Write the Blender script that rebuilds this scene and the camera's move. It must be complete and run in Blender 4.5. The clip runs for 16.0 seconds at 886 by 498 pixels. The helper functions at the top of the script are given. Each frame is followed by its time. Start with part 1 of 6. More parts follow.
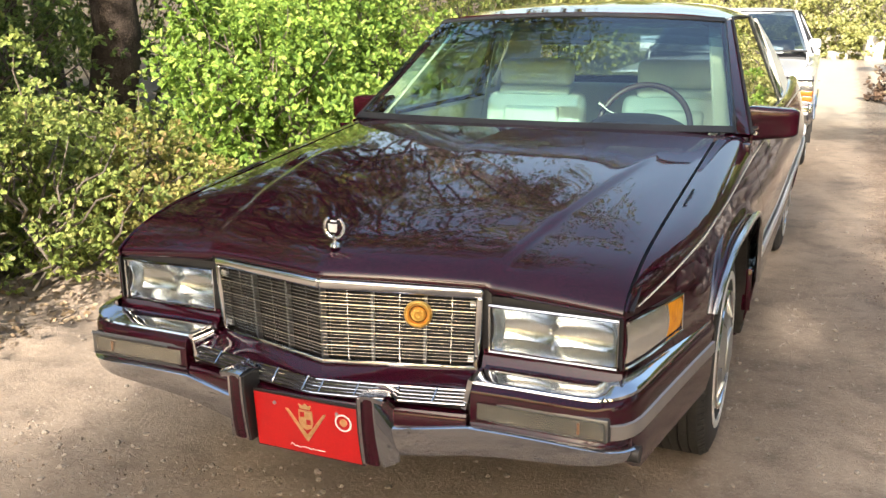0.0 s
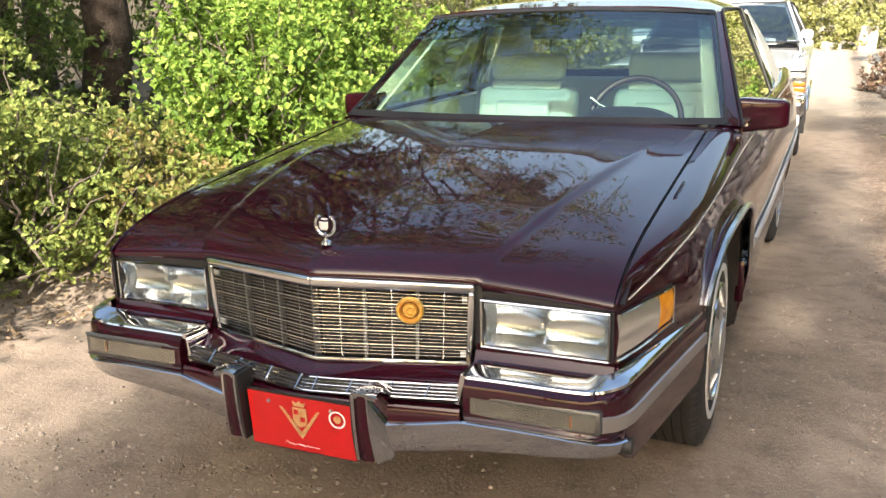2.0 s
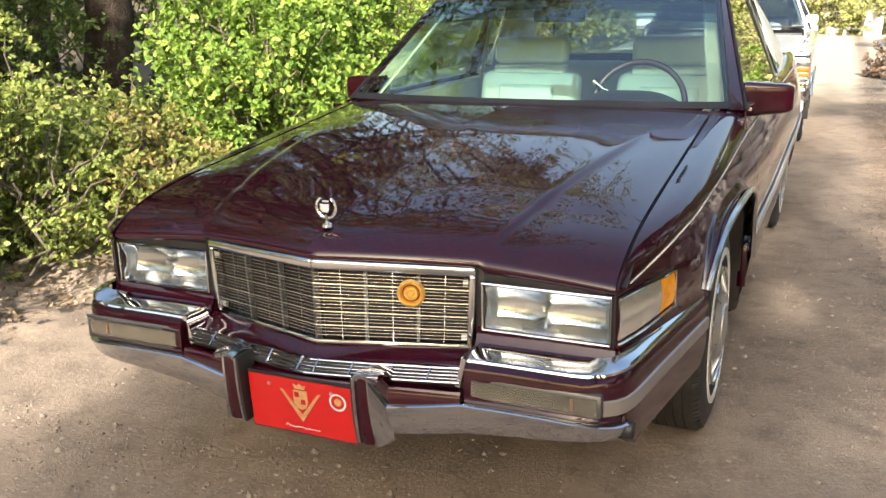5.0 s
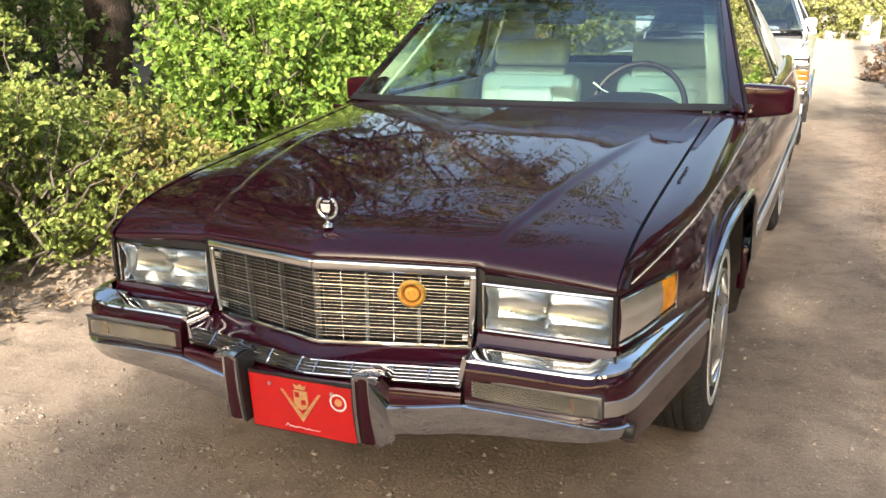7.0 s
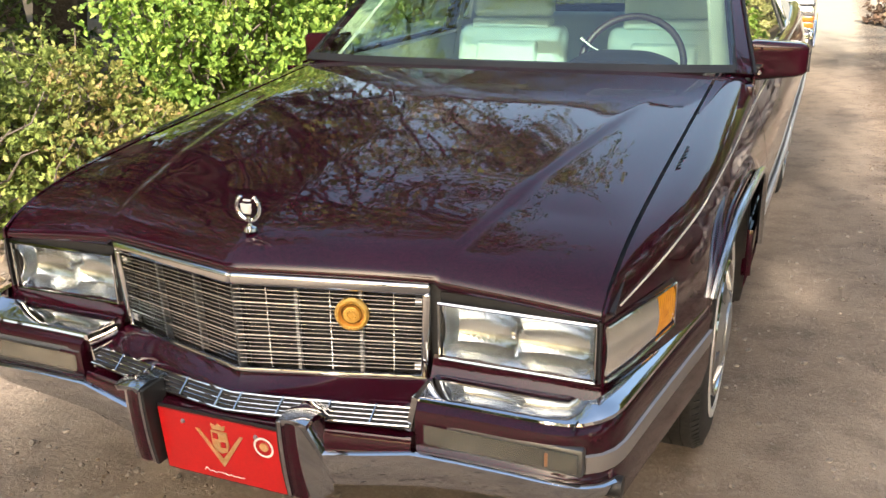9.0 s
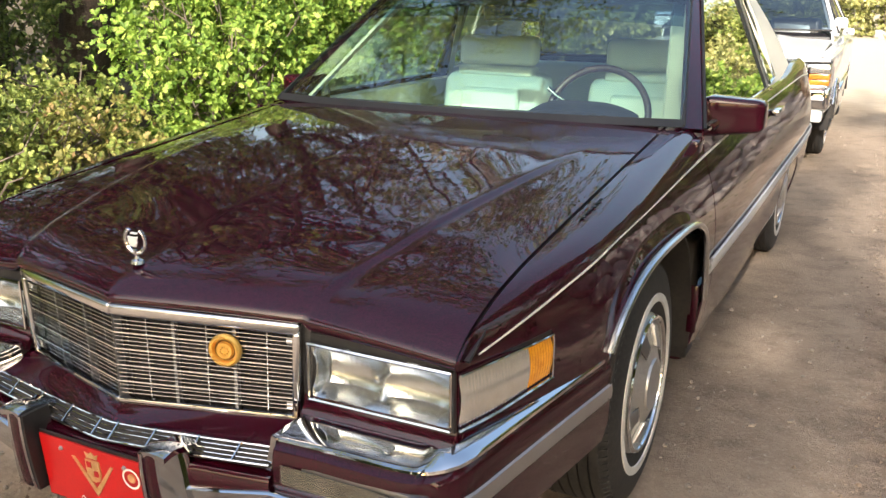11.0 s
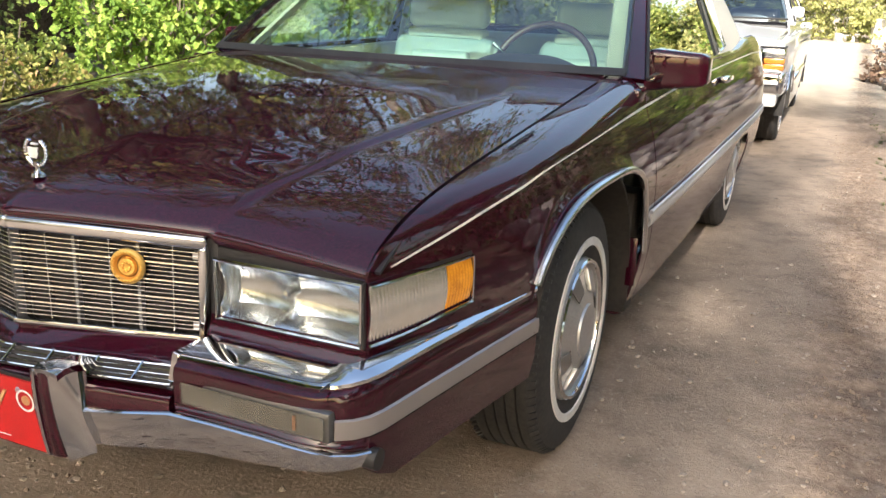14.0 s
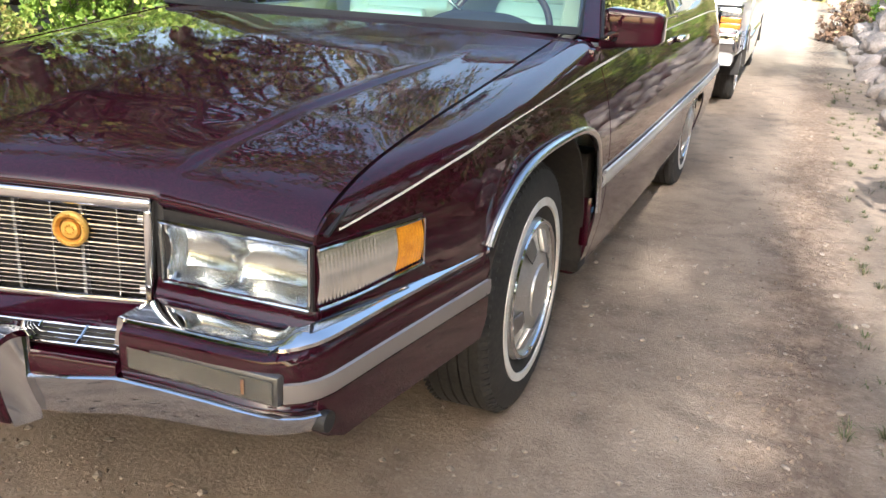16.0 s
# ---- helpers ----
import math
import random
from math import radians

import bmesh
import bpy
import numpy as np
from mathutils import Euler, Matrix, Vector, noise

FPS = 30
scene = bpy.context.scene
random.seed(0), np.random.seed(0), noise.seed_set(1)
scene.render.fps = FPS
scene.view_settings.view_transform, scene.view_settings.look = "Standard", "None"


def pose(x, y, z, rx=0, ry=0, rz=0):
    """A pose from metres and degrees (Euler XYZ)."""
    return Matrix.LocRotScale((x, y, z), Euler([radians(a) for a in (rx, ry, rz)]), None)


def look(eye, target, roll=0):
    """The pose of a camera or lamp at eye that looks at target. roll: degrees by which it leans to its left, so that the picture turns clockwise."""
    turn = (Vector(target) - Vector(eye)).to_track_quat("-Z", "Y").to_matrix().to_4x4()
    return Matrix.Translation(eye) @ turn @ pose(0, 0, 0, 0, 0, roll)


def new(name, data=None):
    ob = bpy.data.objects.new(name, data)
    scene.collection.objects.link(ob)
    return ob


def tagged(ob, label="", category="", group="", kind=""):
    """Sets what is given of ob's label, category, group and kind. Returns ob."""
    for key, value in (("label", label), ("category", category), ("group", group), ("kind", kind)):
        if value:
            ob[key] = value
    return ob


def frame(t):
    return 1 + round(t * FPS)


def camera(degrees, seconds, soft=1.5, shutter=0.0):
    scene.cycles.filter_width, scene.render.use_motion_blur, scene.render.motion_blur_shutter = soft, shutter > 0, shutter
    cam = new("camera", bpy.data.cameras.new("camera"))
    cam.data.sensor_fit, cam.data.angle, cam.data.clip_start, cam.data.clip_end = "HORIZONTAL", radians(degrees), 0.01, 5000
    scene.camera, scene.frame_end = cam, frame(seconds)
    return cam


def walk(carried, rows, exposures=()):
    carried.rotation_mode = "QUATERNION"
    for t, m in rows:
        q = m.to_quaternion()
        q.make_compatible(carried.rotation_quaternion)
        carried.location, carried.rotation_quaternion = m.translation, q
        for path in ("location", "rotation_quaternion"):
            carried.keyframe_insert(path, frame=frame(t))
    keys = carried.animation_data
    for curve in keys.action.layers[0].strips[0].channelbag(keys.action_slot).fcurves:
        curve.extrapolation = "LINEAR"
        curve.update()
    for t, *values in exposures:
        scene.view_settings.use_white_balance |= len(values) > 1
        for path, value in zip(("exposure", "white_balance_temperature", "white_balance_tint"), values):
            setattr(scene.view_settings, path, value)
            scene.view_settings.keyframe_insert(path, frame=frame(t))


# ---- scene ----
cam = camera(52.96, 16.0)
ROWS = [
    (0.0, 1.1250, -1.8890, 1.3802, 23.785, -14.516, 0.388),
    (0.5, 1.1320, -1.8806, 1.3865, 22.624, -13.584, 0.592),
    (1.0, 1.1398, -1.8808, 1.3890, 22.079, -13.532, 1.226),
    (1.5, 1.1430, -1.8886, 1.3855, 22.387, -14.519, 1.495),
    (2.0, 1.1424, -1.8886, 1.3805, 23.404, -14.755, 1.214),
    (2.5, 1.1389, -1.8873, 1.3804, 23.941, -14.612, 1.267),
    (3.0, 1.1321, -1.8864, 1.3792, 24.269, -14.785, 1.405),
    (3.5, 1.1298, -1.8792, 1.3774, 24.214, -15.057, 1.701),
    (4.0, 1.1348, -1.8756, 1.3787, 23.946, -15.355, 1.851),
    (4.5, 1.1393, -1.8766, 1.3729, 23.892, -15.500, 1.326),
    (4.7, 1.1418, -1.8806, 1.3724, 23.645, -15.681, 1.114),
    (7.0, 1.1343, -1.8840, 1.3667, 23.510, -15.530, 0.852),
    (7.5, 1.1406, -1.8824, 1.3678, 23.289, -16.198, 1.803),
    (8.0, 1.1370, -1.7922, 1.3574, 22.886, -16.635, 2.625),
    (8.5, 1.0845, -1.5729, 1.3707, 22.630, -17.867, 1.504),
    (9.0, 1.0515, -1.4586, 1.3791, 22.983, -19.030, 1.155),
    (9.5, 1.1157, -1.4192, 1.3987, 24.022, -17.839, 0.589),
    (9.7, 1.1671, -1.3945, 1.3947, 24.421, -16.682, 0.230),
    (11.8, 1.3954, -1.2812, 1.3507, 27.199, -15.739, -0.567),
    (12.0, 1.4019, -1.2664, 1.3043, 26.423, -15.231, -1.405),
    (12.5, 1.4358, -1.2599, 1.2401, 24.761, -15.023, -3.642),
    (13.0, 1.4416, -1.2567, 1.2084, 24.649, -15.540, -4.157),
    (13.5, 1.4333, -1.2495, 1.2063, 24.453, -15.553, -3.395),
    (14.0, 1.4376, -1.2579, 1.2108, 24.732, -16.325, -1.901),
    (14.5, 1.4339, -1.2592, 1.2087, 25.512, -17.112, -1.798),
    (15.0, 1.4381, -1.2621, 1.2238, 25.534, -17.778, -1.624),
    (15.5, 1.4426, -1.2579, 1.2198, 24.152, -18.634, -1.617),
    (16.0, 1.4508, -1.2407, 1.2161, 22.270, -18.936, -2.534),
]
walk(cam, [(t, pose(x, y, z, 90 + pitch, roll, yaw)) for t, x, y, z, yaw, pitch, roll in ROWS],
     exposures=[(0.0, 1.38, 6300, 11), (8.0, 1.38, 6350, 11), (12.0, 1.41, 6400, 12), (13.5, 1.43, 6250, 12), (16.0, 1.66, 5850, 12)])

# ---- light ----
SUN_AZ, SUN_EL = radians(-10.0), radians(30.0)      # azimuth of the sun, measured from straight behind the first camera
SUN_FROM = Vector((-math.sin(SUN_AZ) * math.cos(SUN_EL), -math.cos(SUN_AZ) * math.cos(SUN_EL), math.sin(SUN_EL)))
world = bpy.data.worlds.new("sky")
scene.world = world
world.use_nodes = True
sky = world.node_tree.nodes.new("ShaderNodeTexSky")
sky.sky_type, sky.sun_disc = "NISHITA", False
sky.sun_elevation, sky.sun_rotation = SUN_EL, math.atan2(SUN_FROM.x, SUN_FROM.y)
sky.air_density, sky.dust_density, sky.ozone_density = 1.5, 4.0, 1.0
backing = world.node_tree.nodes["Background"]
backing.inputs["Strength"].default_value = 0.145
world.node_tree.links.new(sky.outputs[0], backing.inputs["Color"])
sun_lamp = new("sun", bpy.data.lights.new("sun", "SUN"))
sun_lamp.data.energy, sun_lamp.data.angle, sun_lamp.data.color = 4.8, radians(0.7), (1.0, 0.91, 0.78)
sun_lamp.matrix_world = look(SUN_FROM * 30, (0, 0, 0))


# ---- materials ----
def rgba(c):
    return (c[0], c[1], c[2], 1.0)


def mat(name, base, rough=0.5, metal=0.0, other=None, scale=20.0, fine=0.0, bump=0.0, coat=0.0, spec=0.5, rough_var=0.0, island=0.0, mottle=1.0):
    """A principled material whose colour wanders between base and other at two scales."""
    m = bpy.data.materials.new(name)
    m.use_nodes = True
    nt = m.node_tree
    b = nt.nodes["Principled BSDF"]
    b.inputs["Base Color"].default_value = rgba(base)
    b.inputs["Roughness"].default_value = rough
    b.inputs["Metallic"].default_value = metal
    b.inputs["Coat Weight"].default_value = coat
    b.inputs["Coat Roughness"].default_value = 0.02
    b.inputs["Specular IOR Level"].default_value = spec
    co = nt.nodes.new("ShaderNodeTexCoord")
    if other or bump or rough_var:
        n1 = nt.nodes.new("ShaderNodeTexNoise")
        n1.inputs["Scale"].default_value, n1.inputs["Detail"].default_value = scale, 6.0
        nt.links.new(co.outputs["Object"], n1.inputs["Vector"])
        n2 = nt.nodes.new("ShaderNodeTexNoise")
        n2.inputs["Scale"].default_value, n2.inputs["Detail"].default_value = scale * 9, 4.0
        nt.links.new(co.outputs["Object"], n2.inputs["Vector"])
        add = nt.nodes.new("ShaderNodeMath")
        add.operation = "ADD"
        nt.links.new(n1.outputs[0], add.inputs[0])
        nt.links.new(n2.outputs[0], add.inputs[1])
        ramp = nt.nodes.new("ShaderNodeMapRange")
        ramp.inputs["From Min"].default_value, ramp.inputs["From Max"].default_value = 0.75, 1.25
        nt.links.new(add.outputs[0], ramp.inputs["Value"])
        if other:
            mix = nt.nodes.new("ShaderNodeMix")
            mix.data_type = "RGBA"
            mix.inputs["A"].default_value, mix.inputs["B"].default_value = rgba(base), rgba(other)
            nt.links.new(ramp.outputs[0], mix.inputs["Factor"])
            nt.links.new(mix.outputs["Result"], b.inputs["Base Color"])
        if rough_var:
            rr = nt.nodes.new("ShaderNodeMapRange")
            rr.inputs["To Min"].default_value, rr.inputs["To Max"].default_value = rough, rough + rough_var
            nt.links.new(ramp.outputs[0], rr.inputs["Value"])
            nt.links.new(rr.outputs[0], b.inputs["Roughness"])
        if bump:
            bp = nt.nodes.new("ShaderNodeBump")
            bp.inputs["Strength"].default_value, bp.inputs["Distance"].default_value = 0.6, bump
            nt.links.new(add.outputs[0], bp.inputs["Height"])
            nt.links.new(bp.outputs[0], b.inputs["Normal"])
    return m


def paint(name, base, flake):
    """Metallic lacquer: a dark flaked base under a clear coat, with a very slight orange peel."""
    m = bpy.data.materials.new(name)
    m.use_nodes = True
    nt = m.node_tree
    b = nt.nodes["Principled BSDF"]
    co = nt.nodes.new("ShaderNodeTexCoord")
    v = nt.nodes.new("ShaderNodeTexVoronoi")
    v.inputs["Scale"].default_value = 1400
    nt.links.new(co.outputs["Object"], v.inputs["Vector"])
    n = nt.nodes.new("ShaderNodeTexNoise")
    n.inputs["Scale"].default_value = 2.2
    nt.links.new(co.outputs["Object"], n.inputs["Vector"])
    mul = nt.nodes.new("ShaderNodeMath")
    mul.operation = "MULTIPLY"
    nt.links.new(v.outputs["Color"], mul.inputs[0])
    nt.links.new(n.outputs[0], mul.inputs[1])
    mix = nt.nodes.new("ShaderNodeMix")
    mix.data_type = "RGBA"
    mix.inputs["A"].default_value, mix.inputs["B"].default_value = rgba(base), rgba(flake)
    nt.links.new(mul.outputs[0], mix.inputs["Factor"])
    nt.links.new(mix.outputs["Result"], b.inputs["Base Color"])
    b.inputs["Metallic"].default_value, b.inputs["Roughness"].default_value = 0.0, 0.5
    b.inputs["Specular IOR Level"].default_value = 0.05
    b.inputs["Coat Weight"].default_value, b.inputs["Coat Roughness"].default_value, b.inputs["Coat IOR"].default_value = 1.0, 0.008, 1.5
    peel = nt.nodes.new("ShaderNodeTexNoise")
    peel.inputs["Scale"].default_value = 55
    nt.links.new(co.outputs["Object"], peel.inputs["Vector"])
    bp = nt.nodes.new("ShaderNodeBump")
    bp.inputs["Strength"].default_value, bp.inputs["Distance"].default_value = 0.12, 0.0006
    nt.links.new(peel.outputs[0], bp.inputs["Height"])
    nt.links.new(bp.outputs[0], b.inputs["Coat Normal"])
    return m


def glass(name, tint, gloss=1.0, ior=1.5, dirt=0.0):
    """Thin pane: clear tinted glass with the mirror image that its surface gives."""
    m = bpy.data.materials.new(name)
    m.use_nodes = True
    nt = m.node_tree
    nt.nodes.remove(nt.nodes["Principled BSDF"])
    out = nt.nodes["Material Output"]
    tr = nt.nodes.new("ShaderNodeBsdfTransparent")
    tr.inputs["Color"].default_value = rgba(tint)
    gl = nt.nodes.new("ShaderNodeBsdfGlossy")
    gl.inputs["Roughness"].default_value = 0.012
    lw = nt.nodes.new("ShaderNodeLayerWeight")
    lw.inputs["Blend"].default_value = 0.5
    pw = nt.nodes.new("ShaderNodeMath")
    pw.operation = "POWER"
    pw.inputs[1].default_value = 5.0
    nt.links.new(lw.outputs["Facing"], pw.inputs[0])
    fr = nt.nodes.new("ShaderNodeMath")
    fr.operation = "MULTIPLY_ADD"
    f0 = ((ior - 1) / (ior + 1)) ** 2 * 1.8
    fr.inputs[1].default_value, fr.inputs[2].default_value = 1 - f0, f0
    nt.links.new(pw.outputs[0], fr.inputs[0])
    k = nt.nodes.new("ShaderNodeMath")
    k.operation = "MULTIPLY"
    k.use_clamp = True
    k.inputs[1].default_value = gloss
    nt.links.new(fr.outputs[0], k.inputs[0])
    mx = nt.nodes.new("ShaderNodeMixShader")
    nt.links.new(k.outputs[0], mx.inputs[0])
    nt.links.new(tr.outputs[0], mx.inputs[1])
    nt.links.new(gl.outputs[0], mx.inputs[2])
    nt.links.new(mx.outputs[0], out.inputs["Surface"])
    return m


def leafy(name, dark, light, warm, share=0.35):
    """Leaf: diffuse and see-through, each leaf with a shade of its own."""
    m = bpy.data.materials.new(name)
    m.use_nodes = True
    nt = m.node_tree
    b = nt.nodes["Principled BSDF"]
    geo = nt.nodes.new("ShaderNodeNewGeometry")
    ramp = nt.nodes.new("ShaderNodeValToRGB")
    e = ramp.color_ramp.elements
    e[0].color, e[1].color = rgba(dark), rgba(light)
    e[1].position = 0.82
    w = e.new(0.97)
    w.color = rgba(warm)
    nt.links.new(geo.outputs["Random Per Island"], ramp.inputs[0])
    nt.links.new(ramp.outputs[0], b.inputs["Base Color"])
    b.inputs["Roughness"].default_value = 0.55
    b.inputs["Specular IOR Level"].default_value = 0.3
    tl = nt.nodes.new("ShaderNodeBsdfTranslucent")
    nt.links.new(ramp.outputs[0], tl.inputs["Color"])
    mx = nt.nodes.new("ShaderNodeMixShader")
    mx.inputs[0].default_value = share
    nt.links.new(b.outputs[0], mx.inputs[1])
    nt.links.new(tl.outputs[0], mx.inputs[2])
    nt.links.new(mx.outputs[0], nt.nodes["Material Output"].inputs["Surface"])
    return m


M_PAINT = paint("burgundy_paint", (0.018, 0.0007, 0.0045), (0.052, 0.0018, 0.012))
M_WHITE = paint("white_paint", (0.80, 0.81, 0.83), (0.86, 0.86, 0.86))
M_CHROME = mat("chrome", (0.66, 0.66, 0.67), 0.03, 1.0, rough_var=0.04, scale=8)
M_TRIM = mat("aged_chrome_trim", (0.62, 0.62, 0.62), 0.17, 1.0, rough_var=0.08, scale=8)
M_DULL = mat("brushed_alloy", (0.55, 0.55, 0.55), 0.28, 1.0, rough_var=0.1, scale=14)
M_BAR = mat("grille_chrome", (0.80, 0.83, 0.88), 0.15, 1.0, rough_var=0.10, scale=14)
M_POST = mat("grey_grille_post", (0.17, 0.17, 0.17), 0.35, 0.8, rough_var=0.1, scale=14)
M_ALLOY = mat("painted_alloy", (0.42, 0.42, 0.42), 0.35, 0.7, (0.5, 0.5, 0.49), 12)
M_STRIP = mat("silver_strip", (0.33, 0.31, 0.30), 0.3, 0.6, rough_var=0.1)
M_MOULD = mat("silver_moulding", (0.55, 0.54, 0.53), 0.35, 0.35, (0.62, 0.61, 0.60), 20)
M_BLACK = mat("black_rubber", (0.012, 0.012, 0.013), 0.55, 0.0, (0.02, 0.02, 0.02), 30)
M_GRILLEBACK = mat("grille_shadow_plate", (0.015, 0.014, 0.013), 0.7)
M_TYRE = mat("tyre_rubber", (0.013, 0.013, 0.014), 0.75, 0.0, (0.032, 0.030, 0.027), 9, bump=0.001)
M_WHITEWALL = mat("whitewall", (0.74, 0.73, 0.70), 0.6, 0.0, (0.6, 0.58, 0.54), 14)
M_GOLD = mat("gold_badge", (0.92, 0.58, 0.15), 0.35, 0.7, (0.84, 0.5, 0.11), 60, bump=0.0008)
# darker copy of the badge gold puts the groove's shade into colour
M_GOLDDARK = mat("gold_shadow", (0.20, 0.10, 0.02), 0.5, 0.6, (0.26, 0.14, 0.03), 60)
M_PLATE = mat("red_plate", (0.50, 0.009, 0.010), 0.3, 0.0, (0.43, 0.008, 0.009), 25, coat=0.4)
M_PLATEGOLD = mat("plate_gold", (0.62, 0.36, 0.13), 0.35, 0.6, (0.75, 0.55, 0.3), 90)
M_PLATEWHITE = mat("plate_silver", (0.8, 0.8, 0.78), 0.35, 0.1)
M_VINYL = mat("cream_vinyl", (0.80, 0.77, 0.67), 0.5, 0.0, (0.73, 0.70, 0.60), 60, bump=0.0012)
M_LEATHER = mat("cream_leather", (0.80, 0.80, 0.68), 0.45, 0.0, (0.74, 0.74, 0.62), 12, bump=0.001)
M_DASH = mat("dark_plum_dash", (0.03, 0.02, 0.024), 0.5, 0.0, (0.04, 0.03, 0.032), 40, bump=0.0008)
M_HEADLINER = mat("plum_headliner", (0.10, 0.075, 0.085), 0.9, 0.0, (0.13, 0.10, 0.11), 50, bump=0.001)
M_WHEELRIM = mat("plum_wheel_leather", (0.045, 0.02, 0.022), 0.4)
M_CARPET = mat("cabin_carpet", (0.25, 0.22, 0.19), 0.9, 0.0, (0.2, 0.18, 0.15), 60, bump=0.003)
M_UNDER = mat("underbody_black", (0.014, 0.013, 0.013), 0.85, 0.0, (0.03, 0.026, 0.022), 7)
M_LENS = glass("lamp_lens", (0.93, 0.94, 0.92), 1.0, 1.45)
M_FOG = glass("fog_lens", (0.93, 0.93, 0.90), 1.0, 1.45)
M_WINDOW = glass("tinted_glass", (0.74, 0.92, 0.80), 2.2, 1.55)
M_SIDE = glass("side_glass", (0.70, 0.78, 0.72), 3.2, 1.55)
M_FAR_GLASS = glass("dark_windshield", (0.36, 0.43, 0.46), 2.6, 1.55)
M_BOWL = mat("lamp_reflector", (0.62, 0.65, 0.68), 0.17, 1.0, rough_var=0.06, scale=30)
M_FLUTE = mat("frosted_lens", (0.40, 0.39, 0.37), 0.2, 0.75, (0.55, 0.54, 0.52), 40, coat=0.8)
M_CORNER = mat("corner_lens", (0.60, 0.61, 0.60), 0.12, 0.85, (0.76, 0.76, 0.74), 40, coat=0.8)
M_FOGBOWL = mat("fog_lamp_reflector", (0.26, 0.255, 0.25), 0.22, 0.75, (0.46, 0.45, 0.44), 22)
M_AMBER = mat("amber_lens", (0.84, 0.36, 0.015), 0.15, 0.0, (0.62, 0.22, 0.01), 40, coat=0.6)
M_AMBERDARK = mat("brown_amber_lens", (0.42, 0.12, 0.015), 0.2, 0.0, (0.55, 0.2, 0.03), 30, coat=0.6)
M_PALESTONE = mat("pale_stone", (0.58, 0.55, 0.48), 0.8, 0.0, (0.68, 0.64, 0.56), 6)


# ---- mesh helpers ----
def finish(name, bm, material, parent=None, label="", smooth=35.0, m=None):
    me = bpy.data.meshes.new(name)
    bmesh.ops.recalc_face_normals(bm, faces=bm.faces[:])
    bm.to_mesh(me)
    bm.free()
    if material:
        me.materials.append(material)
    if smooth:
        me.shade_smooth()
        me.set_sharp_from_angle(angle=radians(smooth))
    ob = new(name, me)
    if parent:
        ob.parent = parent
    if m is not None:
        ob.matrix_basis = m
    if label:
        ob["label"] = label
    return ob


def part(name, bm, material, parent, label="", smooth=35.0):
    return finish(name, bm, material, parent, label, smooth)


def raw(name, verts, faces, material, parent=None, label="", smooth=False):
    me = bpy.data.meshes.new(name)
    me.from_pydata([tuple(v) for v in verts], [], [tuple(f) for f in faces])
    me.materials.append(material)
    if smooth:
        me.shade_smooth()
    ob = new(name, me)
    if parent:
        ob.parent = parent
    if label:
        ob["label"] = label
    return ob


def anchor(name, label, category, x=0.0, y=0.0, z=0.0, rz=0.0, group="", kind=""):
    ob = new(name)
    ob.matrix_basis = pose(x, y, z, 0, 0, rz)
    return tagged(ob, label, category, group, kind)


def box(bm, x0, x1, y0, y1, z0, z1, bevel=0.0, seg=2):
    r = bmesh.ops.create_cube(bm, size=1.0)
    for v in r["verts"]:
        v.co = Vector(((x0 + x1) / 2 + v.co.x * (x1 - x0), (y0 + y1) / 2 + v.co.y * (y1 - y0), (z0 + z1) / 2 + v.co.z * (z1 - z0)))
    if bevel:
        edges = list({e for v in r["verts"] for e in v.link_edges})
        bmesh.ops.bevel(bm, geom=edges, offset=bevel, segments=seg, affect="EDGES", profile=0.5)
    return bm


def sheet(bm, fn, us, vs, thick=0.0):
    """A grid surface fn(u, v); with thick, a closed slab laid off along its normals."""
    pts = [[Vector(fn(u, v)) for v in vs] for u in us]
    top = [[bm.verts.new(p) for p in row] for row in pts]
    nu, nv = len(us), len(vs)
    def quads(g):
        for i in range(nu - 1):
            for j in range(nv - 1):
                bm.faces.new((g[i][j], g[i + 1][j], g[i + 1][j + 1], g[i][j + 1]))
    quads(top)
    if thick:
        low = []
        for i in range(nu):
            row = []
            for j in range(nv):
                a, b = pts[max(i - 1, 0)][j], pts[min(i + 1, nu - 1)][j]
                c, d = pts[i][max(j - 1, 0)], pts[i][min(j + 1, nv - 1)]
                n = (b - a).cross(d - c)
                n = n.normalized() if n.length > 1e-12 else Vector((0, 0, 1))
                row.append(bm.verts.new(pts[i][j] - n * thick))
            low.append(row)
        for i in range(nu - 1):
            for j in range(nv - 1):
                bm.faces.new((low[i][j], low[i][j + 1], low[i + 1][j + 1], low[i + 1][j]))
        for i in range(nu - 1):
            bm.faces.new((top[i + 1][0], top[i][0], low[i][0], low[i + 1][0]))
            bm.faces.new((top[i][-1], top[i + 1][-1], low[i + 1][-1], low[i][-1]))
        for j in range(nv - 1):
            bm.faces.new((top[0][j], top[0][j + 1], low[0][j + 1], low[0][j]))
            bm.faces.new((top[-1][j + 1], top[-1][j], low[-1][j], low[-1][j + 1]))
    return bm


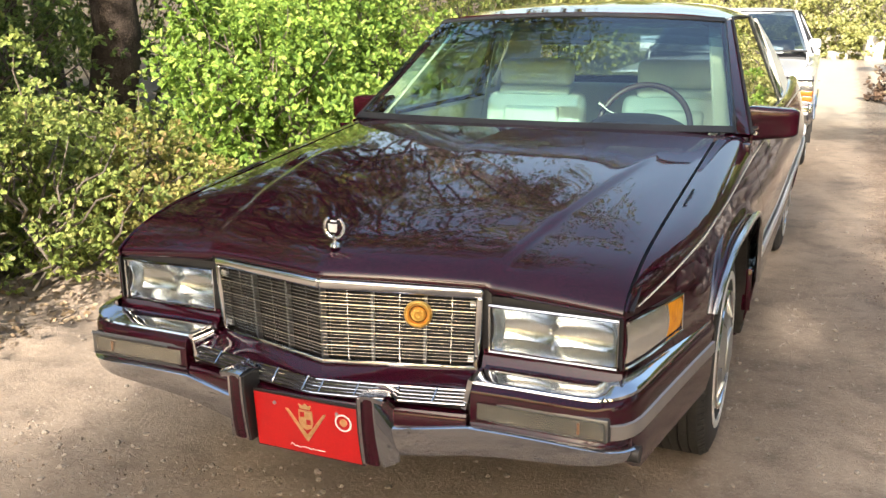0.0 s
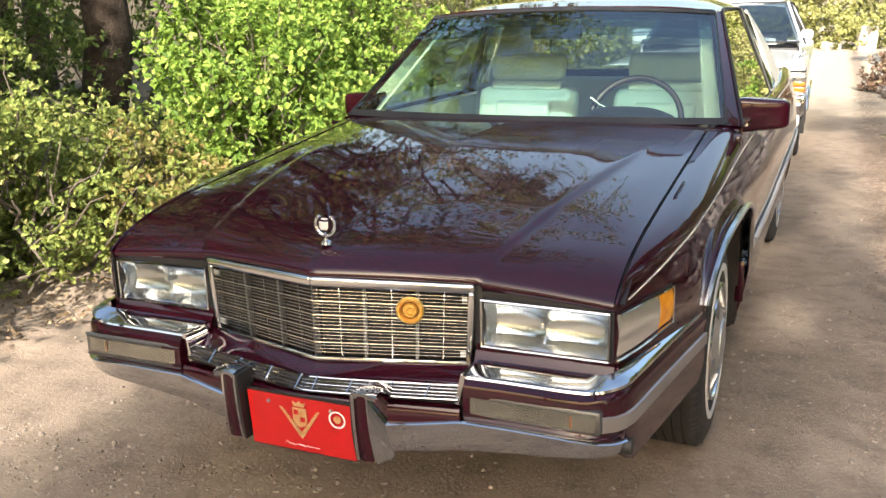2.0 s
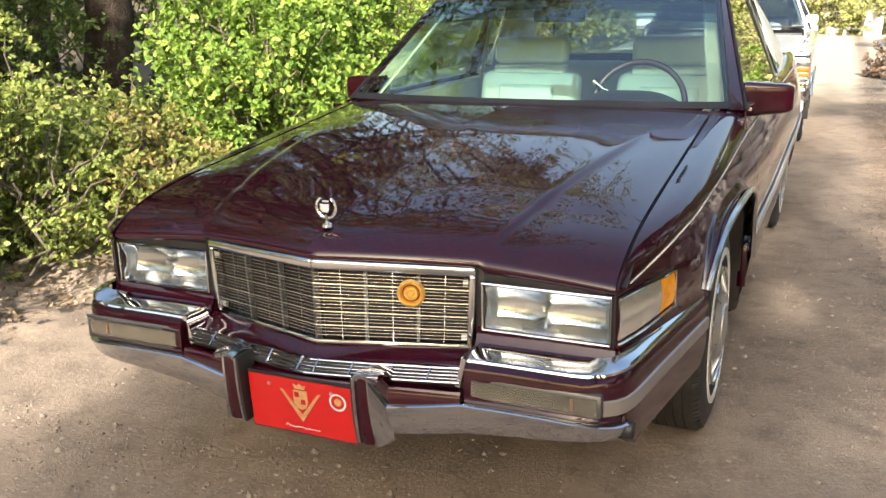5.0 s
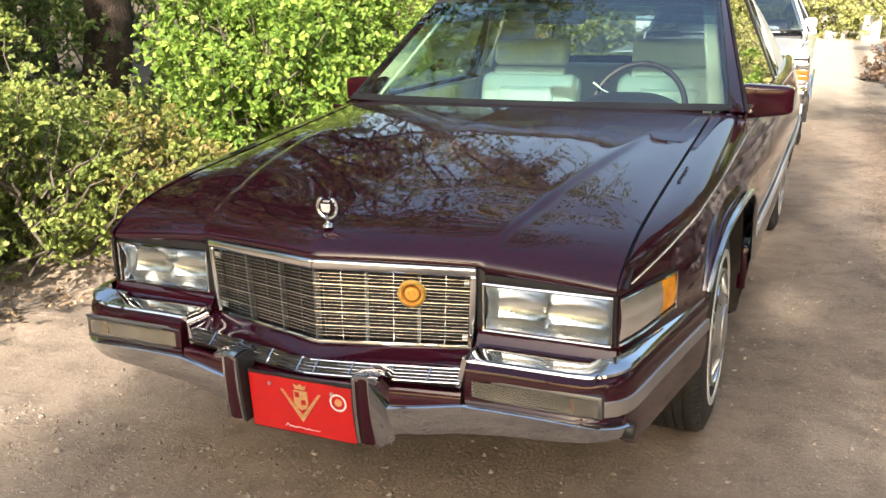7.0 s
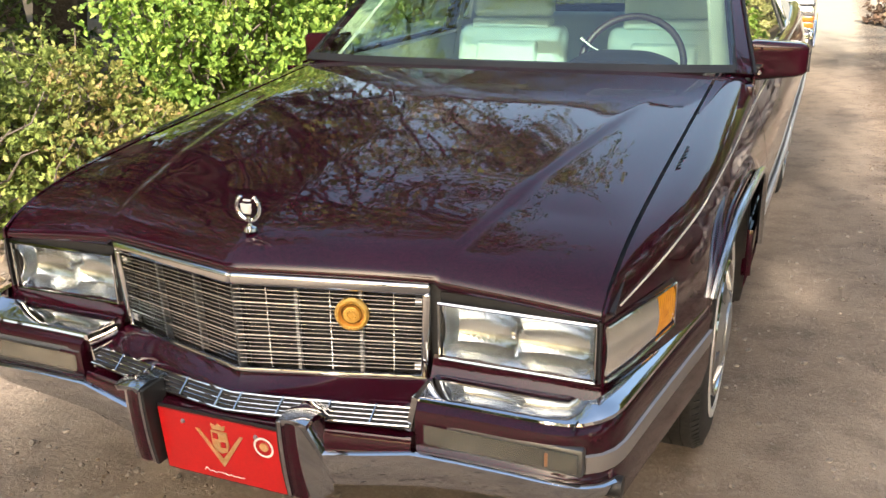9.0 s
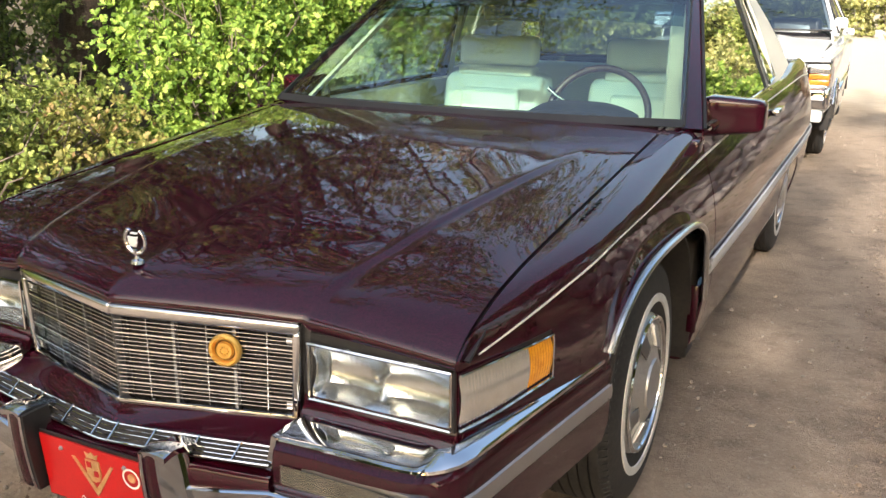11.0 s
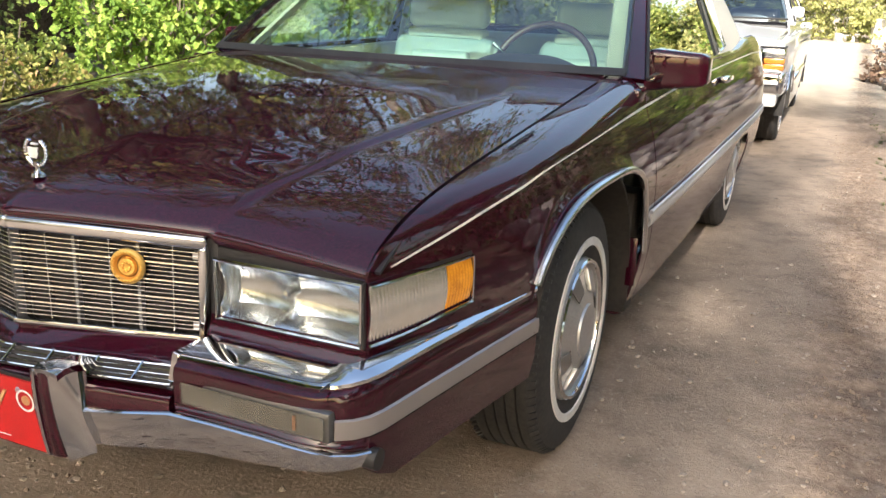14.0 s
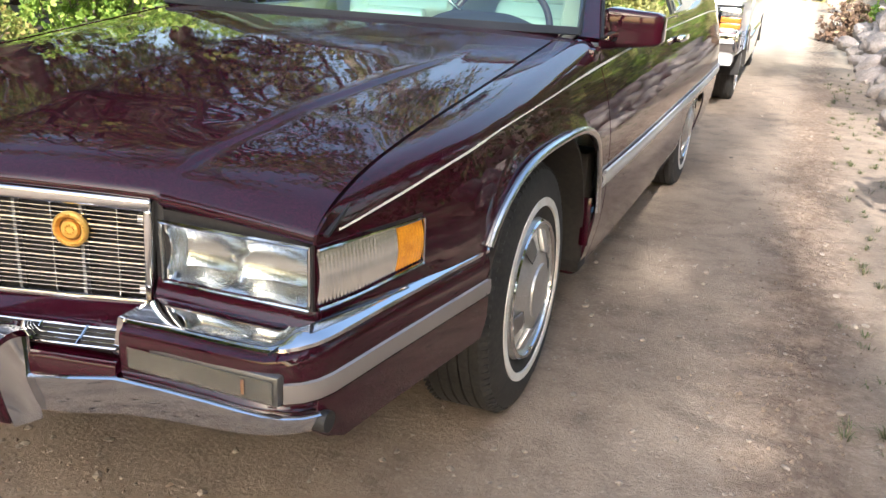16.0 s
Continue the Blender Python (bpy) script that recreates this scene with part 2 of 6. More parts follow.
def tube(bm, pts, radius, n=8, closed=False, flat=1.0):
    """A round bar along points; radius is a number or one for each point."""
    pts = [Vector(p) for p in pts]
    k = len(pts)
    rad = radius if isinstance(radius, (list, tuple)) else [radius] * k
    rings, side = [], None
    for i in range(k):
        a = pts[(i - 1) % k] if closed else pts[max(i - 1, 0)]
        b = pts[(i + 1) % k] if closed else pts[min(i + 1, k - 1)]
        t = (b - a).normalized()
        if side is None:
            side = t.cross(Vector((0, 0, 1)) if abs(t.z) < 0.9 else Vector((1, 0, 0))).normalized()
        side = (side - t * side.dot(t)).normalized()
        up = t.cross(side)
        rings.append([bm.verts.new(pts[i] + (side * math.cos(q) + up * math.sin(q) * flat) * rad[i]) for q in (2 * math.pi * j / n for j in range(n))])
    for i in range(k if closed else k - 1):
        r0, r1 = rings[i], rings[(i + 1) % k]
        for j in range(n):
            bm.faces.new((r0[j], r0[(j + 1) % n], r1[(j + 1) % n], r1[j]))
    if not closed:
        bm.faces.new(list(reversed(rings[0])))
        bm.faces.new(rings[-1])
    return bm


def lathe(bm, prof, axis_pt, n=48, axis="x", closed=False):
    """Turns a profile of (along the axis, radius) round the axis through axis_pt."""
    o = Vector(axis_pt)
    rings = []
    for a, r in prof:
        ring = []
        for j in range(n):
            q = 2 * math.pi * j / n
            c, s = r * math.cos(q), r * math.sin(q)
            ring.append(bm.verts.new(o + (Vector((a, c, s)) if axis == "x" else Vector((c, a, s)) if axis == "y" else Vector((c, s, a)))))
        rings.append(ring)
    m = len(prof)
    for i in range(m if closed else m - 1):
        r0, r1 = rings[i], rings[(i + 1) % m]
        for j in range(n):
            bm.faces.new((r0[j], r0[(j + 1) % n], r1[(j + 1) % n], r1[j]))
    return bm


def smooth_curve(*pts):
    """A smooth function through a few (at, value) pairs, with no overshoot."""
    xs, ys = [p[0] for p in pts], [p[1] for p in pts]
    k = len(xs)
    d = [(ys[i + 1] - ys[i]) / (xs[i + 1] - xs[i]) for i in range(k - 1)]
    m = [d[0]] + [0.0 if d[i - 1] * d[i] <= 0 else 2 * d[i - 1] * d[i] / (d[i - 1] + d[i]) for i in range(1, k - 1)] + [d[-1]]
    def f(x):
        x = min(max(x, xs[0]), xs[-1])
        i = max(j for j in range(k - 1) if xs[j] <= x)
        h = xs[i + 1] - xs[i]
        t = (x - xs[i]) / h
        return ys[i] * (1 + 2 * t) * (1 - t) ** 2 + m[i] * h * t * (1 - t) ** 2 + ys[i + 1] * t * t * (3 - 2 * t) + m[i + 1] * h * t * t * (t - 1)
    return f


def steps(a, b, n):
    return [a + (b - a) * i / n for i in range(n + 1)]


def lerp(a, b, t):
    return a + (b - a) * t


def smoothstep(a, b, x):
    t = min(max((x - a) / (b - a), 0.0), 1.0)
    return t * t * (3 - 2 * t)


# ---- the burgundy coupe; its grille corners lie at y = 0, its middle at x = 0 ----
coupe = anchor("coupe_car", "glossy burgundy two-door luxury coupe parked on a dirt road", "car")

HALF = smooth_curve((0.0, 0.738), (0.13, 0.777), (0.27, 0.815), (0.54, 0.864), (0.9, 0.892), (1.5, 0.907), (2.4, 0.92), (3.3, 0.923), (4.2, 0.925), (4.8, 0.918), (5.0, 0.895))
def rise(z0, quick, length, slope):
    """A nose profile: it climbs fast behind its front edge, then runs on at an even slope."""
    return lambda d: z0 + quick * (1 - math.exp(-max(d, 0.0) / length)) + slope * max(d, 0.0)
GAPZ = rise(0.745, 0.068, 0.110, 0.100)
SHOULDER = smooth_curve((0.0, 0.731), (0.09, 0.747), (0.27, 0.780), (0.42, 0.803), (0.68, 0.832), (1.2, 0.860), (1.6, 0.880), (2.3, 0.904), (3.0, 0.912), (4.2, 0.915), (5.0, 0.88))
TUCK = smooth_curve((0.0, 0.004), (0.3, 0.02), (0.9, 0.045), (1.6, 0.058), (5.0, 0.05))
WHEEL_F, WHEEL_R = 0.962, 3.81


def arch(y):
    a, best = 0.495, 0.22
    d = abs(y - 0.972) / a
    if d < 1:
        best = max(best, 0.32 + 0.432 * (1 - d ** 3) ** (1 / 3))
    if y < 0.55:
        best = max(best, 0.43)
    d = abs(y - WHEEL_R) / 0.365
    if d < 1:
        best = max(best, 0.22 + 0.27 * (1 - d ** 5) ** (1 / 5))
    return best


def flare(y, z):
    return 0.010 * (1 - smoothstep(0.002, 0.045, z - arch(y))) * smoothstep(0.42, 0.62, y) * (1 - smoothstep(1.30, 1.46, y))


def flank(y, s, edge):
    """The body's side at y: s runs from the top edge over the shoulder (1) and the widest line (2) to the lower edge (3)."""
    h, zp = HALF(y), SHOULDER(y)
    px = h - TUCK(y)
    if s <= 1:
        gx, gz = edge(y)
        cx, cz = max(px - 0.012, gx), max(gz - 0.004, zp)
        a, b, c = (1 - s) ** 2, 2 * s * (1 - s), s * s
        return (a * gx + b * cx + c * px, y, a * gz + b * cz + c * zp)
    if s <= 2:
        z = lerp(zp, max(0.60, arch(y) + 0.012), s - 1)
        t = min(1.0, (zp - z) / (zp - 0.60))
        return (px + (h - px) * (1 - (1 - t) ** 2) + flare(y, z), y, z)
    t = s - 2
    z = lerp(max(0.60, arch(y) + 0.012), arch(y), t)
    t = min(1.0, (zp - z) / (zp - 0.60))
    return (px + (h - px) * (1 - (1 - t) ** 2) - 0.05 * max(0.0, (0.5 - z) / 0.28) ** 2 + flare(y, z), y, z)


def mirror_x(fn, k):
    def g(u, v):
        p = fn(u, v)
        return (p[0] * k, p[1], p[2])
    return g


SIDE_S = steps(0, 1, 10) + steps(1, 2, 12)[1:] + steps(2, 3, 6)[1:]
hood_edge = lambda y: (0.7365, GAPZ(y))
belt_edge = lambda y: (0.842, 0.952)
tail_edge = lambda y: (lerp(0.842, 0.815, smoothstep(3.4, 4.4, y)) - 0.04 * smoothstep(4.7, 5.0, y), 0.955 + 0.045 * smoothstep(3.5, 4.3, y) - 0.05 * smoothstep(4.6, 5.0, y))
arch_front = [0.972 - 0.495 * math.cos(math.pi * i / 30) for i in range(31)]
arch_rear = [WHEEL_R - 0.365 * math.cos(math.pi * i / 22) for i in range(23)]
fender_ys = steps(0.0, 0.46, 12) + [0.472] + arch_front + [1.48, 1.52, 1.566]
door_ys = steps(1.574, 3.268, 26)
quarter_ys = steps(3.272, 3.41, 4) + arch_rear + [4.21] + steps(4.25, 4.98, 10)
for k in (1, -1):
    part("front_fender", sheet(bmesh.new(), mirror_x(lambda y, s: flank(y, s, hood_edge), k), fender_ys, SIDE_S, -0.006 * k), M_PAINT, coupe)
    door = part("door", sheet(bmesh.new(), mirror_x(lambda y, s: flank(y, s, belt_edge), k), door_ys, SIDE_S, -0.006 * k), M_PAINT, coupe)
    part("quarter_panel", sheet(bmesh.new(), mirror_x(lambda y, s: flank(y, s, tail_edge), k), quarter_ys, SIDE_S, -0.006 * k), M_PAINT, coupe)
    # door handle, inner trim
    bm = bmesh.new()
    box(bm, k * 0.888, k * 0.921, 2.93, 3.14, 0.845, 0.872, 0.006)
    part("door_handle", bm, M_CHROME, door, "chrome door handle")
    bm = box(bmesh.new(), k * 0.772, k * 0.812, 1.68, 3.22, 0.40, 0.935, 0.015)
    part("door_trim", bm, M_LEATHER, door, "cream padded inner door panel")
    # chrome sill strip and grey side moulding
    for name, ys, m_ in (("side_moulding", steps(1.50, 3.30, 20), M_MOULD), ("side_moulding", steps(3.31, 4.95, 18), M_MOULD)):
        moulding = part(name, sheet(bmesh.new(), lambda y, q, k=k: (k * (HALF(y) + 0.004 + 0.009 * math.sin(math.pi * q)), y, lerp(0.553, 0.507, q)), ys, steps(0, 1, 6), -0.008 * k), m_, coupe, "grey side moulding with bright chrome upper edge")
        part("bright_edge", tube(bmesh.new(), [(k * (HALF(y) + 0.008), y, 0.556) for y in ys], 0.0065, 8), M_MOULD, moulding)
    # pinstripe along the shoulder
    part("pinstripe", sheet(bmesh.new(), lambda y, q, k=k: (k * (flank(y, 0.985 + 0.030 * q, belt_edge if y > 1.57 else hood_edge)[0] + 0.003), y, flank(y, 0.985 + 0.030 * q, belt_edge if y > 1.57 else hood_edge)[2] + 0.0015), [y for y in steps(0.055, 4.9, 90)], [0, 1], -0.0015 * k), M_VINYL, coupe, "thin pale gold pinstripe")
    # chrome wheel-arch lips
    part("arch_trim", tube(bmesh.new(), [(k * (HALF(y) + 0.002 + flare(y, arch(y))), y, arch(y) + 0.004) for y in arch_front if arch(y) > (0.575 if y < 0.93 else 0.36)], 0.0105, 10), M_TRIM, coupe, "chrome wheel arch lip")
    # dark linings of the wheel arches
    for yc, ra in ((0.972, 0.49), (WHEEL_R, 0.36)):
        part("wheel_arch_lining", sheet(bmesh.new(), lambda q, x, yc=yc, k=k, ra=ra: (k * x, yc + ra * math.cos(q), 0.26 + 0.51 * math.sin(q) ** 0.8), steps(0.001, math.pi - 0.36, 20), [0.50, 0.70, 0.872], 0.01), M_UNDER, coupe)
    part("inner_fender", box(bmesh.new(), k * 0.50, k * 0.868, 1.455, 1.565, 0.22, 0.62, 0.01), M_UNDER, coupe)
    part("splash_flap", box(bmesh.new(), k * 0.862, k * 0.893, 1.444, 1.452, 0.32, 0.48, 0.004), M_PAINT, coupe)
    # slim dark script badge beside the hood gap, its letters as plain bars
    def badge_at(y, q, up, k=k):
        x, _, z = flank(y, 0.10 + 0.16 * q, hood_edge)
        return (k * x, y, z + up)
    badge = part("fender_badge", sheet(bmesh.new(), lambda y, q: badge_at(y, 0.02 + 0.10 * q, 0.003), steps(0.60, 0.76, 6), [0, 1], 0.002), M_BLACK, coupe, "small dark script badge, unreadable")
    for i in range(6):
        y0 = 0.605 + 0.026 * i
        part("badge_bar", sheet(bmesh.new(), lambda y, q: badge_at(y + 0.012 * q, 0.04 + (0.34 if i in (0, 3) else 0.24) * q, 0.0035), [y0, y0 + 0.010], [0, 1], 0.002), M_BLACK, badge)

# hood: a domed middle that drops by a short slope, the crease, to flatter outer panels
CREASEZ = rise(0.757, 0.118, 0.260, 0.070)
def HOODC(d):
    return 0.781 + 0.0348 * (1 - math.exp(-d / 0.05)) + 0.1900 * d - 0.0530 * d * d
def hood_front(x):
    a = abs(x)
    return -0.106 + 0.106 * min(a / 0.40, 1.0) + 0.012 * max(0.0, a - 0.40)
def hood_rear(x):
    return 1.385 + 0.160 * (abs(x) / 0.73) ** 2
def hood(u, v):
    """u: 0 the middle, 0.6 the crease, 1 the fender gap; v below 0 is the folded front face."""
    q, side = abs(u), (1 if u >= 0 else -1)
    t = max(v, 0.0)
    xc = 0.407 + 0.308 * t - 0.070 * t * t
    a = xc * q / 0.6 if q <= 0.6 else lerp(xc, 0.7265, (q - 0.6) / 0.4)
    x = side * a
    y0, y1 = hood_front(x), hood_rear(x)
    y = lerp(y0, y1, t)
    d = y - y0
    step = 0.0042 * smoothstep(0.0, 0.12, d) * (1 - smoothstep(0.75, 1.15, d))
    zc, zk, zg = HOODC(d), CREASEZ(d), GAPZ(d)
    r2, q2 = (xc / 0.7265) ** 2, (a / 0.7265) ** 2
    sharp = ((zc - zg) * r2 - (zc - zk)) / (r2 - r2 * r2)
    sharp = min(max(sharp, 0.0), zc - zg)
    z = zc - (zc - zg - sharp) * q2 - sharp * q2 * q2
    z -= step * math.tanh((a - xc) / 0.009) * math.exp(-((a - xc) / 0.07) ** 2)
    lamp_side = smoothstep(0.398, 0.414, a)
    z -= 0.004 * lamp_side * (1 - smoothstep(0.0, 0.05, d))
    r = 0.009
    if d < r:
        z -= r * (1 - math.sqrt(1 - (1 - d / r) ** 2))
    if v < 0:
        z += lerp(0.006, lerp(0.011, 0.009, smoothstep(0.45, 0.72, a)), lamp_side) * v
        y += 0.004 * v * v
    return (x, y, z)
hs = steps(0.0, 0.54, 22) + [0.555, 0.565, 0.572, 0.578, 0.583, 0.587, 0.591, 0.595, 0.6, 0.606, 0.612, 0.618, 0.625, 0.633, 0.642, 0.655] + steps(0.675, 1.0, 18)
us = [-q for q in reversed(hs[1:])] + hs
vs = [-1.0, -0.5, 0.0, 0.0002, 0.0006, 0.0012, 0.002, 0.003, 0.0042, 0.0054, 0.0066, 0.009, 0.013, 0.018, 0.024, 0.03, 0.04, 0.05, 0.06] + steps(0.07, 1.0, 70)
hood_ob = part("hood", sheet(bmesh.new(), hood, us, vs, 0.010), M_PAINT, coupe, smooth=50)
# hood ornament: wreath and crest on a small foot
orn = part("hood_ornament", tube(lathe(bmesh.new(), [(0.818, 0.0), (0.818, 0.017), (0.826, 0.015), (0.831, 0.007), (0.84, 0.005), (0.842, 0.0)], (0, -0.018, 0), 16, "z"), [(0, -0.018, 0.838), (0, -0.024, 0.856)], [0.006, 0.004], 8), M_CHROME, coupe, "chrome wreath hood ornament")
ring = [(0.031 * math.sin(q), -0.019, 0.880 - 0.033 * math.cos(q)) for q in steps(-2.55, 2.55, 30)]
bm = tube(bmesh.new(), ring, 0.0042, 6)
for q in steps(-2.4, 2.4, 22):
    c = Vector((0.034 * math.sin(q), -0.020, 0.880 - 0.036 * math.cos(q)))
    r = bmesh.ops.create_icosphere(bm, subdivisions=1, radius=0.0048)
    for v in r["verts"]:
        v.co = v.co * 1.0 + c
part("wreath", bm, M_CHROME, orn)
bm = bmesh.new()
sheet(bm, lambda u, v: (u * (0.0140 - 0.002 * math.sin(math.pi * min(1.0, v * 1.3)) - 0.008 * max(0, v - 0.65) * 3), -0.0235 - 0.004 * (1 - u * u), 0.892 - 0.024 * v), steps(-1, 1, 6), steps(0, 1, 6), 0.006)
box(bm, -0.010, 0.010, -0.026, -0.018, 0.897, 0.902, 0.002)
crest = part("crest", bm, M_PLATEWHITE, orn, "silver crest")
for a, b in (((-0.016, 0.882), (0.016, 0.882)), ((0.0, 0.894), (0.0, 0.866)), ((-0.012, 0.889), (0.013, 0.875))):
    part("crest_line", tube(bmesh.new(), [(a[0], -0.0272, a[1]), (b[0], -0.0272, b[1])], 0.0013, 5), M_BLACK, crest)

for ob in [orn] + [o for o in bpy.data.objects if o.parent in (orn, crest)]:
    for v in ob.data.vertices:
        v.co = Vector((v.co.x * 0.84, -0.020 + (v.co.y + 0.020) * 0.84, 0.8285 + (v.co.z - 0.818) * 0.80))

# nose behind grille and lamps
bm = box(bmesh.new(), -0.70, 0.70, 0.16, 1.38, 0.36, 0.70, 0.01)
part("engine_bay", bm, M_UNDER, coupe)
for k in (1, -1):
    part("header_panel", sheet(bmesh.new(), lambda x, q, k=k: (k * x, 0.066, lerp(0.745, 0.540, q)), steps(0.384, 0.72, 8), steps(0, 1, 8), -0.02 * k), M_UNDER, coupe)
    part("valance", sheet(bmesh.new(), lambda x, q, k=k: (k * x, 0.010 - 0.012 * q - 0.012 * q * q, lerp(0.604, 0.556, q)), steps(0.392, 0.742, 10), steps(0, 1, 6), -0.01 * k), M_PAINT, coupe)

# grille: two faces that meet in a shallow V
def grille_at(k, u, w, out=0.0):
    """u from the middle (0) to the corner (1), w from the lower edge (0) to the upper (1), out along the face's normal."""
    top, low = Vector((0.395 * u, -0.107 + 0.107 * u, 0.768 - 0.012 * u)), Vector((0.384 * u, -0.106 + 0.108 * u, 0.549 - 0.002 * u))
    n = Vector((0.26, -0.966, 0.0))
    p = low.lerp(top, w) + n * (out - 0.009)
    return Vector((k * p.x, p.y, p.z))
def face_bar(bm, k, u0, u1, w0, w1, o0, o1, slope=0.0):
    c = [bm.verts.new(grille_at(k, u, w, o - (slope if o == o1 and w == w1 else 0.0))) for o in (o0, o1) for u, w in ((u0, w0), (u1, w0), (u1, w1), (u0, w1))]
    for f in ((3, 2, 1, 0), (4, 5, 6, 7), (0, 1, 5, 4), (1, 2, 6, 5), (2, 3, 7, 6), (3, 0, 4, 7)):
        bm.faces.new([c[i] for i in f])
grille = part("grille", sheet(sheet(bmesh.new(), lambda u, w: grille_at(1, u, w, -0.030), [0, 0.97], [0.03, 0.9], 0.004), lambda u, w: grille_at(-1, u, w, -0.030), [0, 0.97], [0.03, 0.9], 0.004), M_GRILLEBACK, coupe, "bright chrome V-shaped grille with fine horizontal bars")
for k in (1, -1):
    bm = bmesh.new()
    face_bar(bm, k, 0.0, 1.0, 0.875, 1.0, -0.02, 0.012)
    bmesh.ops.bevel(bm, geom=bm.edges[:], offset=0.008, segments=3, affect="EDGES", profile=0.5)
    part("top_rail", bm, M_CHROME, grille)
    bm = bmesh.new()
    face_bar(bm, k, 0.955, 1.0, 0.0, 0.90, -0.02, 0.011)
    bmesh.ops.bevel(bm, geom=bm.edges[:], offset=0.006, segments=3, affect="EDGES", profile=0.5)
    part("side_rail", bm, M_CHROME, grille)
    bm = bmesh.new()
    face_bar(bm, k, 0.0, 1.0, -0.012, 0.050, -0.02, 0.011)
    bmesh.ops.bevel(bm, geom=bm.edges[:], offset=0.005, segments=2, affect="EDGES", profile=0.5)
    part("bottom_rail", bm, M_CHROME, grille)
    for i in range(1, 20):
        w = 0.05 + 0.825 * i / 20
        main = i % 4 == 0
        bm = bmesh.new()
        h = 0.0066 if main else 0.0030
        face_bar(bm, k, 0.0, 0.955, w - h, w + h, -0.004 if main else -0.006, 0.005 if main else 0.002, 0.0005 if main else 0.0002)
        part("grille_bar", bm, M_BAR, grille, smooth=0)
    for u, wid, o in ((0.0, 0.010, 0.003), (0.325, 0.008, -0.001), (0.65, 0.008, -0.001)):
        bm = bmesh.new()
        face_bar(bm, k, max(0, u - wid), u + wid, 0.05, 0.875, -0.016, o)
        part("grille_post", bm, M_POST, grille, smooth=0)
    for u in (0.165, 0.49, 0.81):
        bm = bmesh.new()
        face_bar(bm, k, u - 0.0025, u + 0.0025, 0.05, 0.875, -0.026, -0.011)
        part("grille_post", bm, M_CHROME, grille, smooth=0)
    for q in (0.80, 0.13):
        bm = bmesh.new()
        face_bar(bm, k, 0.92, 0.95, q - 0.035, q + 0.035, -0.01, -0.001)
        part("corner_block", bm, M_DULL, grille, smooth=0)
gm = Matrix.Translation(grille_at(1, 0.612, 0.655, 0.010)) @ Euler((0, 0, radians(15.0))).to_matrix().to_4x4()
bm = lathe(bmesh.new(), [(0.0, 0.0), (-0.005, 0.0), (-0.006, 0.010), (-0.005, 0.0165), (0.0, 0.018), (0.003, 0.0185), (0.003, 0.0225), (-0.003, 0.023), (-0.007, 0.026), (-0.007, 0.031), (-0.003, 0.0345), (0.004, 0.0345), (0.004, 0.0)], (0, 0, 0), 40, "y")
bmesh.ops.transform(bm, matrix=gm, verts=bm.verts[:])
gold = part("grille_badge", bm, M_GOLD, grille, "round gold badge")
bm = bmesh.new()
for i in range(28):
    q = 2 * math.pi * i / 28
    r = bmesh.ops.create_icosphere(bm, subdivisions=1, radius=0.0026)
    for v in r["verts"]:
        v.co = v.co + Vector((0.0286 * math.cos(q), -0.0072, 0.0286 * math.sin(q)))
for i in range(9):
    q = 2 * math.pi * i / 9
    r = bmesh.ops.create_icosphere(bm, subdivisions=1, radius=0.0034)
    for v in r["verts"]:
        v.co = v.co + Vector((0.0085 * math.cos(q), -0.0055, 0.0085 * math.sin(q)))
bmesh.ops.transform(bm, matrix=gm, verts=bm.verts[:])
part("badge_relief", bm, M_GOLD, gold)
bm = lathe(bmesh.new(), [(0.0022, 0.0183), (0.0022, 0.0228)], (0, 0, 0), 40, "y")
bmesh.ops.transform(bm, matrix=gm, verts=bm.verts[:])
part("badge_groove", bm, M_GOLDDARK, gold)

